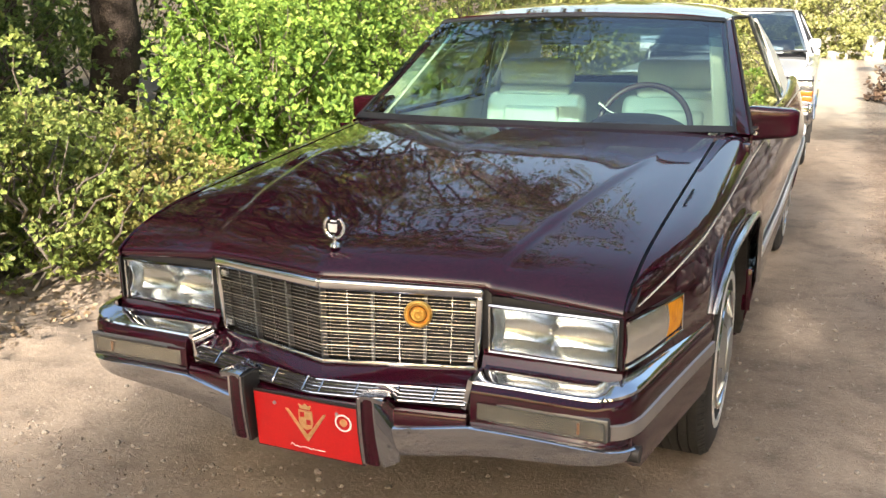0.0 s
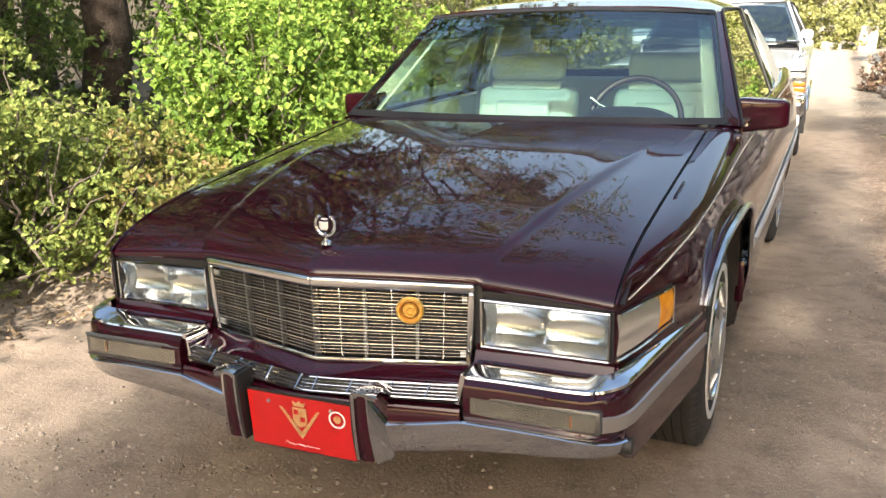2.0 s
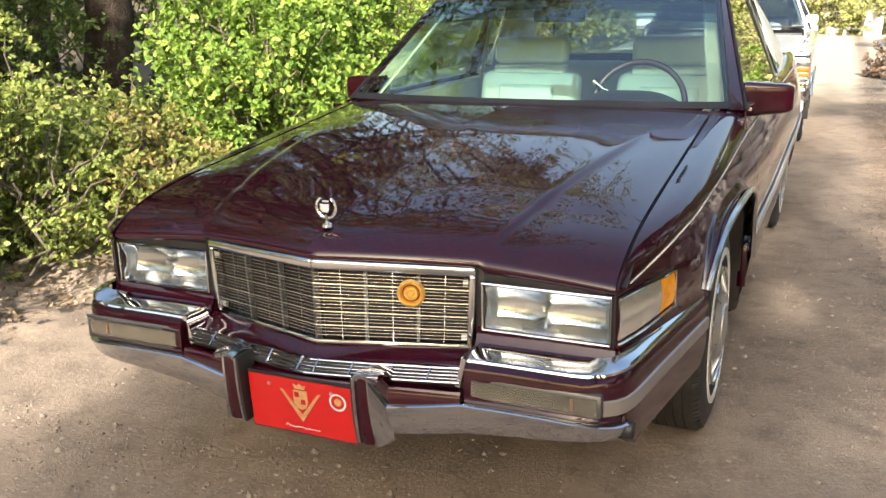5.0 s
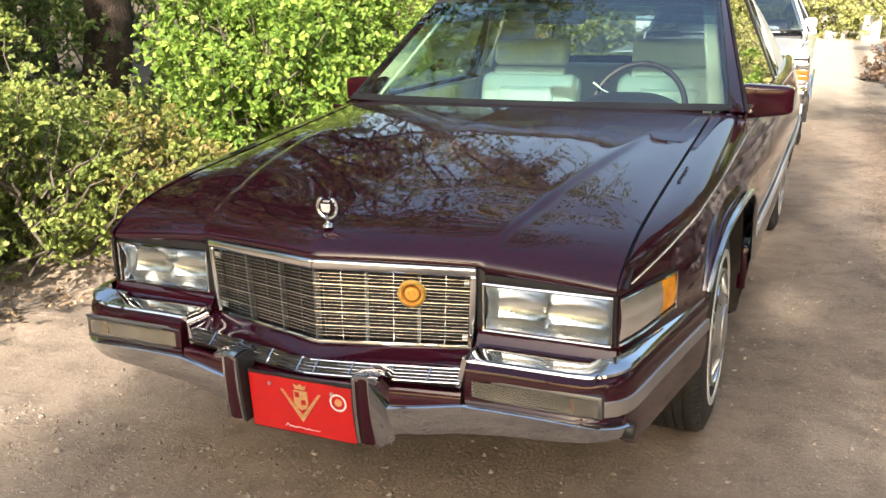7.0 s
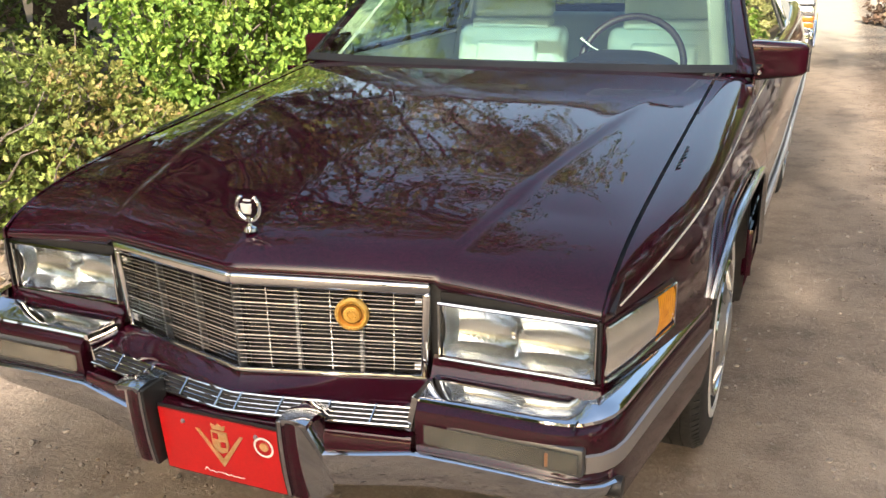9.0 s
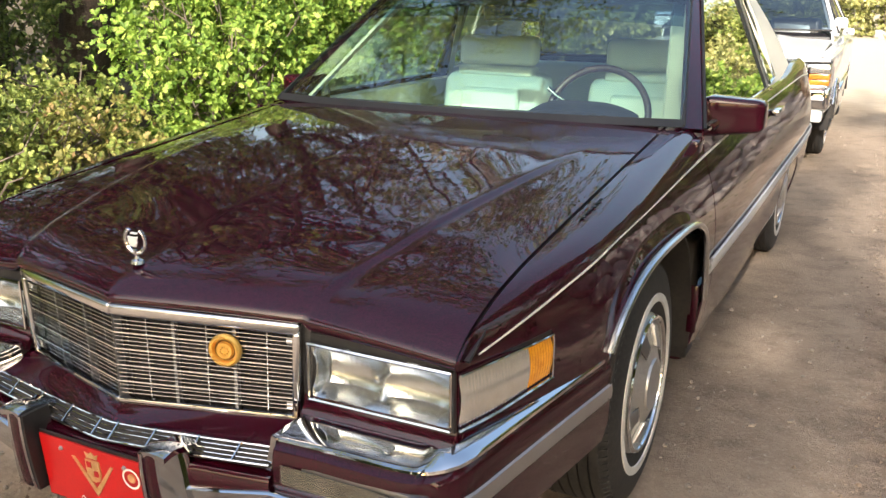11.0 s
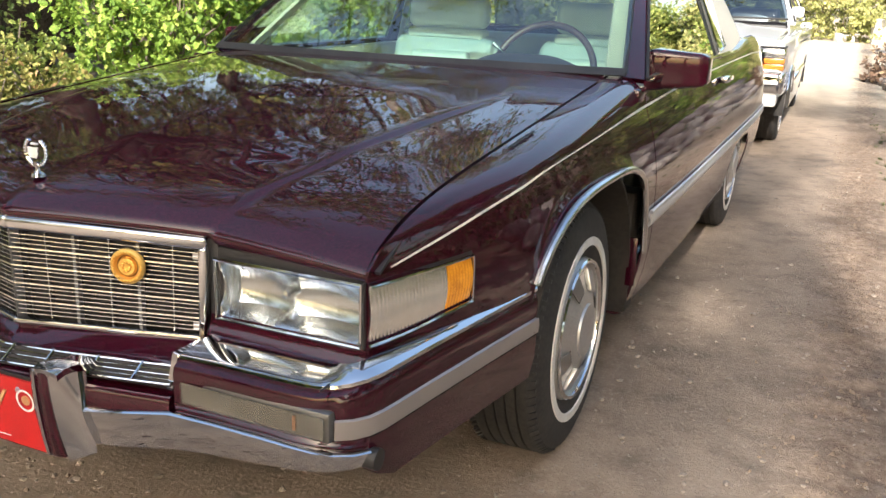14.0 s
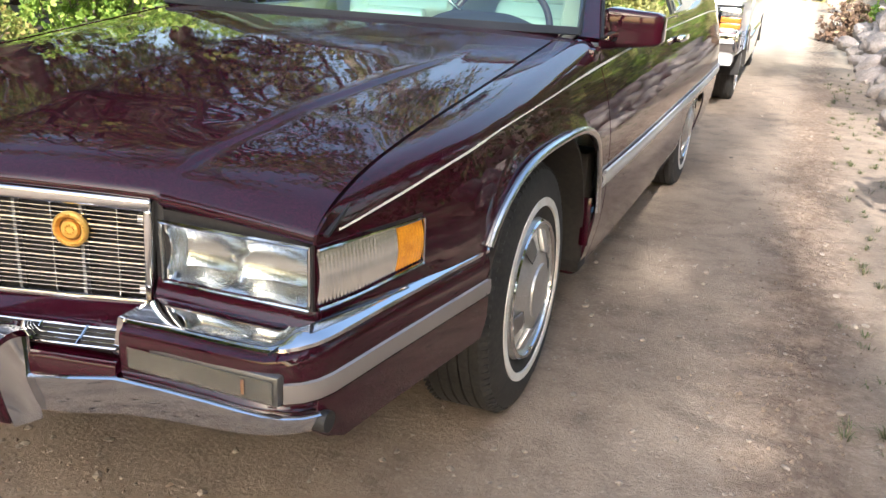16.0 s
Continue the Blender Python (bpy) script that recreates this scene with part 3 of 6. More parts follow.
# head lamps and corner lamps
for k in (1, -1):
    lamp = part("head_lamp", box(box(box(box(bmesh.new(), k * 0.386, k * 0.4085, 0.0, 0.066, 0.592, 0.752, 0.002), k * 0.7165, k * 0.728, 0.0, 0.066, 0.592, 0.738, 0.002), k * 0.4085, k * 0.7165, 0.0, 0.066, 0.592, 0.603, 0.002), k * 0.4085, k * 0.7165, -0.002, 0.066, 0.717, 0.738, 0.002), M_BLACK, coupe, "clear rectangular head lamp in a chrome rim")
    def bowl(u, v, k=k):
        x, z = lerp(0.412, 0.714, u), lerp(0.604, 0.716, v)
        deep = 0.0
        for cx, rx in ((0.485, 0.090), (0.635, 0.098)):
            q = ((x - cx) / rx) ** 2 + ((z - 0.660) / 0.058) ** 2
            deep = max(deep, 0.050 * max(0.0, 1 - q) ** 0.6)
        return (k * x, -0.004 + 0.052 * smoothstep(0, 0.06, min(u, 1 - u, v * 0.4, (1 - v) * 0.4)) * 0.45 + deep * 0.6 + 0.00006 * math.cos(x * 2 * math.pi / 0.012), z)
    part("reflector", sheet(bmesh.new(), bowl, steps(0, 1, 250), steps(0, 1, 18)), M_BOWL, lamp, "silvered reflector", smooth=25)
    part("bulb_shield", lathe(bmesh.new(), [(-0.002, 0.0), (0.0, 0.007), (0.012, 0.010), (0.04, 0.010)], (k * 0.556, 0, 0.668), 16, "y"), M_BOWL, lamp)
    part("lens", sheet(bmesh.new(), lambda u, v, k=k: (k * lerp(0.408, 0.718, u), -0.012 - 0.006 * math.sin(math.pi * v) - 0.003 * math.sin(math.pi * u), lerp(0.600, 0.716, v)), steps(0, 1, 20), steps(0, 1, 8)), M_LENS, lamp, "clear lens")
    bm = bmesh.new()
    for a, b, w in (((0.406, 0.7165), (0.7195, 0.7165), 0.0042), ((0.406, 0.5995), (0.7195, 0.6005), 0.003), ((0.407, 0.600), (0.407, 0.720), 0.003), ((0.7185, 0.601), (0.7185, 0.719), 0.003)):
        tube(bm, [(k * a[0], -0.010, a[1]), (k * b[0], -0.010, b[1])], w, 6)
    part("rim", bm, M_CHROME, lamp)
    lamp.location.y = 0.014
    # corner lamp wraps round the fender; clear fluted front, amber rear
    corner = part("corner_lamp", sheet(bmesh.new(), lambda y, q, k=k: (k * (HALF(y) - 0.008), y - 0.004, lerp(0.724, 0.604 + 0.02 * smoothstep(0.1, 0.28, y), q)), steps(0.0, 0.283, 10), steps(0, 1, 4), -0.004 * k), M_BLACK, coupe, "fluted clear corner lamp with amber rear section")
    def fluted(y, q, k=k, f=0.0019):
        z = lerp(0.715, lerp(0.618, 0.632, smoothstep(0.06, 0.28, y)), q)
        return (k * (HALF(y) - 0.002 + 0.006 * math.sin(math.pi * q) + f * math.cos(y * 2 * math.pi / 0.0088)), y - 0.006, z)
    part("clear_lens", sheet(bmesh.new(), fluted, steps(0.010, 0.196, 150), steps(0, 1, 8), -0.006 * k), M_CORNER, corner, "fluted frosted lens", smooth=60)
    part("amber_lens", sheet(bmesh.new(), lambda y, q, k=k: fluted(y, q, k, 0.0006), steps(0.199, 0.271, 50), steps(0, 1, 8), -0.006 * k), M_AMBER, corner, "amber lens")
    part("rim", tube(bmesh.new(), [(k * (HALF(y) + 0.002), y - 0.006, 0.7185) for y in steps(0.004, 0.274, 14)] + [(k * (HALF(0.276) + 0.002), 0.271, z) for z in (0.70, 0.66, 0.628)], 0.003, 6), M_CHROME, corner)
    part("lower_rim", tube(bmesh.new(), [(k * (HALF(y) + 0.004), y - 0.006, lerp(0.612, 0.626, smoothstep(0.06, 0.28, y))) for y in steps(0.002, 0.274, 14)], 0.0034, 6), M_CHROME, corner)

# front bumper, swept along its plan line
FRONT_LINE = [(0.0, -0.174), (0.06, -0.171), (0.12, -0.166), (0.2, -0.156), (0.3, -0.141), (0.40, -0.126), (0.41, -0.1255), (0.5, -0.122), (0.6, -0.122), (0.66, -0.121), (0.70, -0.116), (0.732, -0.105), (0.757, -0.087), (0.774, -0.062), (0.784, -0.03), (0.792, 0.02), (0.806, 0.12), (0.824, 0.24), (0.842, 0.36), (0.858, 0.46), (0.869, 0.535)]
SIDE_FROM, MID_TO = 10, 5
def swept(bm, line, k, profile, cap=True):
    """profile(i, x, y) gives the section's (outwards, z) points at line point i."""
    rings = []
    for i, (x, y) in enumerate(line):
        a, b = line[max(i - 1, 0)], line[min(i + 1, len(line) - 1)]
        t = Vector((b[0] - a[0], b[1] - a[1])).normalized()
        nx, ny = t.y, -t.x
        rings.append([bm.verts.new((k * (x + nx * o), y + ny * o, z)) for o, z in profile(i, x, y)])
    n = len(rings[0])
    for r0, r1 in zip(rings, rings[1:]):
        for j in range(n):
            bm.faces.new((r0[j], r0[(j + 1) % n], r1[(j + 1) % n], r1[j]))
    if cap:
        bm.faces.new(rings[0])
        bm.faces.new(list(reversed(rings[-1])))
    return bm
bumper = part("front_bumper", box(bmesh.new(), -0.66, 0.66, -0.09, 0.05, 0.40, 0.50, 0.01), M_UNDER, coupe, "burgundy and chrome front bumper with two upright guards")
for k in (1, -1):
    bm = swept(bmesh.new(), FRONT_LINE[:6], k, lambda i, x, y: [(-0.03, 0.425), (0.0, 0.428), (0.004, 0.445), (0.004, 0.474 + 0.008 * x), (-0.002, 0.484 + 0.008 * x), (-0.03, 0.486)])
    part("centre_cover", bm, M_PAINT, bumper)
    outer = FRONT_LINE[6:]
    def cover_section(i, x, y):
        s = smoothstep(0.70, 0.79, x)
        return [(-0.05, 0.452), (-0.008, 0.455), (-0.002, 0.466), (0.0, 0.50), (0.0, lerp(0.535, 0.548, s)), (-0.004, lerp(0.549, 0.563, s)), (-lerp(0.020, 0.010, s), lerp(0.558, 0.571, s)), (-0.05, lerp(0.560, 0.572, s))]
    def cap_section(i, x, y):
        s = smoothstep(0.70, 0.79, x)
        return [(-lerp(0.022, 0.010, s), lerp(0.555, 0.569, s)), (-lerp(0.019, 0.003, s), lerp(0.5595, 0.574, s)), (-lerp(0.021, 0.003, s), lerp(0.564, 0.581, s)), (-lerp(0.030, 0.012, s), lerp(0.5675, 0.589, s)), (-lerp(0.115, 0.040, s), lerp(0.571, 0.595, s)), (-lerp(0.115, 0.042, s), lerp(0.555, 0.569, s))]
    bm = swept(bmesh.new(), outer, k, cover_section)
    part("outer_cover", bm, M_PAINT, bumper)
    part("chrome_cap", swept(bmesh.new(), outer, k, cap_section), M_CHROME, bumper, "mirror chrome bumper cap")
    part("cap_joint", tube(bmesh.new(), [(k * 0.713, y, 0.5675 + 0.0008) for y in (-0.118, -0.07, -0.02)], 0.0022, 5), M_BLACK, bumper)
    # slanted chrome end of the cap beside the slotted strip
    part("cap_end", sheet(bmesh.new(), lambda u, v, k=k: (k * (0.392 + 0.018 * v), lerp(-0.110, -0.025, u), lerp(0.492, 0.566, v) + 0.012 * u * (1 - v)), steps(0, 1, 4), steps(0, 1, 4), 0.012 * k), M_CHROME, bumper)
    # lower chrome blade
    top = smooth_curve((0.0, 0.430), (0.22, 0.438), (0.42, 0.464), (0.60, 0.464), (0.80, 0.452))
    low = smooth_curve((0.0, 0.352), (0.22, 0.358), (0.43, 0.384), (0.66, 0.406), (0.80, 0.420))
    part("chrome_blade", swept(bmesh.new(), FRONT_LINE[3:14], k, lambda i, x, y: [(-0.03, low(x)), (-0.014, low(x) + 0.001)] + [(0.004 + 0.009 * q - 0.006 * (1 - q) ** 2.5, lerp(low(x) + 0.003, top(x) - 0.004, q)) for q in steps(0, 1, 7)] + [(0.007, top(x)), (-0.02, top(x))]), M_CHROME, bumper, "chrome lower bumper blade")
    # grey side strip and the maroon apron below it
    part("side_strip", swept(bmesh.new(), FRONT_LINE[11:], k, lambda i, x, y: [(-0.004, 0.474), (0.005, 0.478), (0.007, 0.495), (0.005, 0.512), (-0.004, 0.516)]), M_STRIP, bumper, "satin silver side strip")
    part("apron", swept(bmesh.new(), FRONT_LINE[13:], k, lambda i, x, y: [(-0.04, 0.368 + 0.045 * max(0, 1 - i / 2)), (-0.012, 0.363 + 0.045 * max(0, 1 - i / 2)), (0.0, 0.42), (0.001, 0.472), (-0.03, 0.474)]), M_PAINT, bumper)
    part("blade_end_plug", lathe(bmesh.new(), [(-0.01, 0.0), (-0.01, 0.02), (0.02, 0.02), (0.02, 0.0)], (k * 0.772, -0.055, 0.432), 14, "x"), M_BLACK, bumper)
    # fog lamps let into the cover
    fog = part("fog_lamp", box(bmesh.new(), k * 0.419, k * 0.733, -0.131, -0.10, 0.4755, 0.532, 0.006), M_POST, bumper, "narrow clear fog lamp in a grey surround")
    part("lamp_bowl", sheet(bmesh.new(), lambda u, v, k=k: (k * lerp(0.428, 0.724, u), -0.1343 + 0.002 * max(0.0, math.sin(2 * math.pi * min(u, 0.999)) ** 2) * math.sin(math.pi * v) + 0.0003 * math.cos(u * 120), lerp(0.484, 0.524, v)), steps(0, 1, 160), steps(0, 1, 8)), M_FOGBOWL, fog, "silvered fluted reflector")
    part("lens", box(bmesh.new(), k * 0.427, k * 0.725, -0.1375, -0.1365, 0.483, 0.525), M_FOG, fog)
    part("amber_bulb", box(bmesh.new(), k * 0.664, k * 0.670, -0.1362, -0.1353, 0.490, 0.517, 0.0), mat("bulb_orange", (0.34, 0.16, 0.09), 0.4) if k == 1 else bpy.data.materials["bulb_orange"], fog)
    fog.location.y = 0.008
    # upright guard: painted front, chrome cap and inner flank
    guard = part("bumper_guard", bmesh.new(), M_PAINT, bumper, "upright bumper guard capped with chrome")
    bm = bmesh.new()
    sheet(bm, lambda u, v, k=k: (k * lerp(0.171, 0.207, u), -0.214 - 0.004 * math.sin(math.pi * u) + 0.018 * (1 - v) ** 2, lerp(0.350, 0.525, v)), steps(0, 1, 4), steps(0, 1, 8), 0.05 * k)
    bmesh.ops.recalc_face_normals(bm, faces=bm.faces[:])
    bm.to_mesh(guard.data)
    bm.free()
    bm = sheet(bmesh.new(), lambda u, v, k=k: (k * (0.167 + 0.062 * u), lerp(-0.219, -0.125, v), 0.527 + 0.012 * math.sin(math.pi * min(1, 0.2 + v)) - 0.004 * (2 * u - 1) ** 2), steps(0, 1, 6), steps(0, 1, 6), 0.014 * k)
    part("guard_cap", bm, M_CHROME, guard, "chrome cap")
    bm = sheet(bmesh.new(), lambda u, v, k=k: (k * (0.206 + 0.020 * u + 0.012 * (1 - v) ** 2), lerp(-0.217 + 0.02 * (1 - v) ** 2, -0.150, u), lerp(0.346, 0.528, v)), steps(0, 1, 4), steps(0, 1, 10), 0.006 * k)
    part("guard_flank", bm, M_CHROME, guard, "chrome flank")
    bm = sheet(bmesh.new(), lambda u, v, k=k: (k * (0.1685 - 0.002 * math.sin(math.pi * v)), lerp(-0.216 + 0.02 * (1 - v) ** 2, -0.15, u), lerp(0.345, 0.526, v)), steps(0, 1, 4), steps(0, 1, 8), 0.009 * k)
    part("guard_flank", bm, M_BLACK, guard)
    part("guard_edge", tube(bmesh.new(), [(k * 0.1675, -0.2165 + 0.018 * (1 - v) ** 2, lerp(0.352, 0.526, v)) for v in steps(0, 1, 8)], 0.0045, 6), M_CHROME, guard, "chrome edge")
    # slotted chrome strip on the bumper's step
    def strip(s, q, k=k, up=0.0):
        x = 0.392 * s
        y = -0.166 + 0.050 * s ** 1.3
        return Vector((k * x, y + 0.034 * q, 0.490 + 0.024 * q + 0.014 * s + up))
    slots = part("step_strip", sheet(bmesh.new(), lambda s, q: strip(s, q), steps(0, 1, 12), [0, 1], 0.004 * k), M_UNDER, bumper, "slotted chrome strip below the grille")
    for q in (0.03, 0.5, 0.97):
        part("strip_bar", tube(bmesh.new(), [strip(s, q, k, 0.002) for s in steps(0, 1, 12)], 0.0024 if q != 0.5 else 0.0014, 6), M_CHROME, slots)
    for q in (0.27, 0.73):
        part("strip_bar", tube(bmesh.new(), [strip(s, q, k, 0.002) for s in steps(0, 1, 12)], 0.0012, 5), M_CHROME, slots)
    for s in (0.06, 0.30, 0.56, 0.80):
        part("strip_post", tube(bmesh.new(), [strip(s, q, k, 0.004) for q in (0.0, 0.5, 1.0)], 0.0026, 6), M_CHROME, slots)
    part("grille_shelf", sheet(bmesh.new(), lambda s, q, k=k: (k * 0.40 * s, lerp(-0.133 + 0.050 * s ** 1.3, -0.090 + 0.10 * s, q), lerp(0.513 + 0.014 * s, 0.552, q ** 1.5)), steps(0, 1, 10), steps(0, 1, 5), 0.01 * k), M_PAINT, bumper)

# red front plate in a dark holder, its emblem as plain shapes
plate = part("front_plate", sheet(bmesh.new(), lambda u, v: (0.150 * u, -0.190 + 0.012 * (1 - v), lerp(0.333, 0.480, v)), [-1, 1], steps(0, 1, 4), 0.004), M_PLATE, bumper, "red metal show plate with gold V emblem")
part("plate_holder", sheet(bmesh.new(), lambda u, v: (0.155 * u, -0.185 + 0.012 * (1 - v), lerp(0.327, 0.486, v)), [-1, 1], steps(0, 1, 4), 0.004), M_BLACK, plate)
def on_plate(x, v, out=0.002):
    return Vector((x, -0.190 + 0.012 * (1 - v) - out, lerp(0.333, 0.480, v)))
def plate_shape(name, pts, material, out=0.0025, label=""):
    bm = bmesh.new()
    a = [bm.verts.new(on_plate(x, v, out)) for x, v in pts]
    b = [bm.verts.new(on_plate(x, v, 0.0)) for x, v in pts]
    n = len(pts)
    bm.faces.new(a)
    for i in range(n):
        bm.faces.new((a[i], b[i], b[(i + 1) % n], a[(i + 1) % n]))
    return part(name, bm, material, plate, label, smooth=0)
for k in (1, -1):
    plate_shape("plate_v", [(0.0, 0.23), (0.0, 0.36), (k * 0.050, 0.80), (k * 0.058, 0.80)], M_PLATEGOLD, label="gold V")
plate_shape("plate_crest", [(-0.019, 0.82), (-0.020, 0.60), (-0.014, 0.50), (0.0, 0.46), (0.014, 0.50), (0.020, 0.60), (0.019, 0.82)], M_PLATEGOLD, 0.003, "gold crest shape")
plate_shape("plate_crown", [(-0.014, 0.85), (0.014, 0.85), (0.018, 0.93), (0.008, 0.90), (0.0, 0.95), (-0.008, 0.90), (-0.018, 0.93)], M_PLATEGOLD, 0.003)
for i, (x0, v0) in enumerate(((-0.015, 0.70), (0.002, 0.70), (-0.013, 0.57), (0.002, 0.57))):
    plate_shape("crest_field", [(x0, v0), (x0 + 0.012, v0), (x0 + 0.012, v0 + 0.09), (x0, v0 + 0.09)], M_PLATE if i in (0, 3) else M_PLATEGOLD, 0.0042)
bm = bmesh.new()
n = 28
rings = [[bm.verts.new(on_plate(0.1065 + r * math.cos(2 * math.pi * j / n), 0.725 + r * math.sin(2 * math.pi * j / n) / 0.147, 0.003)) for j in range(n)] for r in (0.0185, 0.0235)]
for j in range(n):
    bm.faces.new((rings[0][j], rings[0][(j + 1) % n], rings[1][(j + 1) % n], rings[1][j]))
part("plate_ring", bm, M_PLATEWHITE, plate, "white ring sticker", smooth=0)
plate_shape("ring_seal", [(0.1065 + 0.010 * math.cos(q), 0.725 + 0.010 * math.sin(q) / 0.147) for q in steps(0, 2 * math.pi, 14)[:-1]], M_PLATEGOLD, 0.0028)
script = [(-0.052 + 0.0047 * i, 0.105 + 0.017 * math.sin(i * 1.9) * (1.0 if i < 16 else 0.15) + (0.035 if i in (1, 2, 9) else 0)) for i in range(22)]
part("plate_script", tube(bmesh.new(), [on_plate(x, v, 0.002) for x, v in script], 0.0008, 5), M_PLATEWHITE, plate, "silver scribble line")
for x in (-0.089, 0.089):
    part("plate_screw", lathe(bmesh.new(), [(-0.0045, 0.0), (-0.004, 0.004), (0.0, 0.0055)], on_plate(x, 0.86, 0.0), 10, "y"), M_DULL, plate)

# dark slots: hood gaps and the corners between hood, fender and pillar
for k in (1, -1):
    part("gap_seal", sheet(bmesh.new(), lambda y, q, k=k: (k * lerp(0.715, 0.748, q), y, GAPZ(y) - 0.022), steps(0.02, 1.55, 20), [0, 1], 0.006), M_BLACK, coupe)
    part("cowl_corner", box(bmesh.new(), k * 0.738, k * 0.846, 1.49, 1.60, 0.88, 0.934, 0.012), M_PAINT, coupe)

# cowl, windshield, roof, glass
def base_line(u):
    return Vector((0.784 * u, 1.395 + 0.148 * u * u, 0.986 - 0.006 * u * u))
def head_line(u):
    return Vector((0.650 * u, 2.055 + 0.095 * u * u, 1.399 - 0.028 * u * u))
def shield(u, v):
    p = base_line(u).lerp(head_line(u), v)
    bulge = 0.020 * math.sin(math.pi * v) * (1 - 0.5 * u * u)
    return p + Vector((0, -bulge * 0.6, bulge))
part("cowl", sheet(bmesh.new(), lambda u, v: (0.745 * u, lerp(hood_rear(0.73 * u) - 0.03, 1.44 + 0.148 * u * u, v), lerp(0.935 - 0.012 * u * u, 0.975, v)), steps(-1, 1, 24), steps(0, 1, 3), 0.02), M_BLACK, coupe, "black cowl panel")
part("windshield", sheet(bmesh.new(), shield, steps(-1, 1, 32), steps(0, 1, 14)), M_WINDOW, coupe, "green-tinted windshield", smooth=60)
part("lower_seal", sheet(bmesh.new(), lambda u, v: shield(u, lerp(-0.03, 0.018, v)) + Vector((0, -0.003, 0.003)), steps(-1, 1, 32), [0, 1], 0.003), M_BLACK, coupe)
part("upper_seal", sheet(bmesh.new(), lambda u, v: shield(u, lerp(0.965, 1.01, v)) + Vector((0, -0.003, 0.003)), steps(-1, 1, 32), [0, 1], 0.003), M_BLACK, coupe)
part("shade_band", sheet(bmesh.new(), lambda u, v: shield(u, lerp(0.70, 0.965, v)) + Vector((0, 0.003, -0.003)), steps(-0.97, 0.97, 32), steps(0, 1, 4)), glass("shade_tint", (0.42, 0.52, 0.62), 0.0), coupe, "blue sun band at the top of the windshield")
part("shade_band", sheet(bmesh.new(), lambda u, v: shield(u, lerp(0.80, 0.965, v)) + Vector((0, 0.006, -0.006)), steps(-0.97, 0.97, 32), steps(0, 1, 4)), bpy.data.materials["shade_tint"], coupe)

ROOFZ = smooth_curve((2.05, 1.403), (2.4, 1.440), (2.8, 1.460), (3.3, 1.448), (3.75, 1.385))
ROOFW = smooth_curve((2.05, 0.650), (2.8, 0.662), (3.75, 0.615))
ROOFDROP = smooth_curve((2.05, 0.032), (2.4, 0.056), (2.8, 0.074), (3.3, 0.072), (3.75, 0.05))
def roof(u, y, lift=0.0):
    yy = y + 0.095 * u * u * (1 - smoothstep(2.06, 2.6, y))
    return (ROOFW(y) * u, yy, ROOFZ(y) - ROOFDROP(y) * (0.40 * u * u + 0.60 * u ** 6) + lift)
part("roof_header", sheet(bmesh.new(), lambda u, y: roof(u, y), steps(-1, 1, 30), steps(2.052, 3.06, 14), 0.012), M_PAINT, coupe, "burgundy painted roof front")
part("vinyl_roof", sheet(bmesh.new(), lambda u, y: roof(u, y, 0.006), steps(-1, 1, 30), steps(3.062, 3.76, 12), 0.016), M_VINYL, coupe, "cream padded vinyl roof")
part("headliner", sheet(bmesh.new(), lambda u, y: roof(u * 0.96, y, -0.035), steps(-1, 1, 12), steps(2.10, 3.7, 8), 0.01), M_HEADLINER, coupe, "dark plum headliner")
def quad4(bm, a, b, c, d, nu=8, nv=8, thick=0.01, bow=0.0):
    a, b, c, d = Vector(a), Vector(b), Vector(c), Vector(d)
    n = (b - a).cross(d - a).normalized()
    return sheet(bm, lambda u, v: a.lerp(b, u).lerp(d.lerp(c, u), v) + n * bow * math.sin(math.pi * v), steps(0, 1, nu), steps(0, 1, nv), thick)
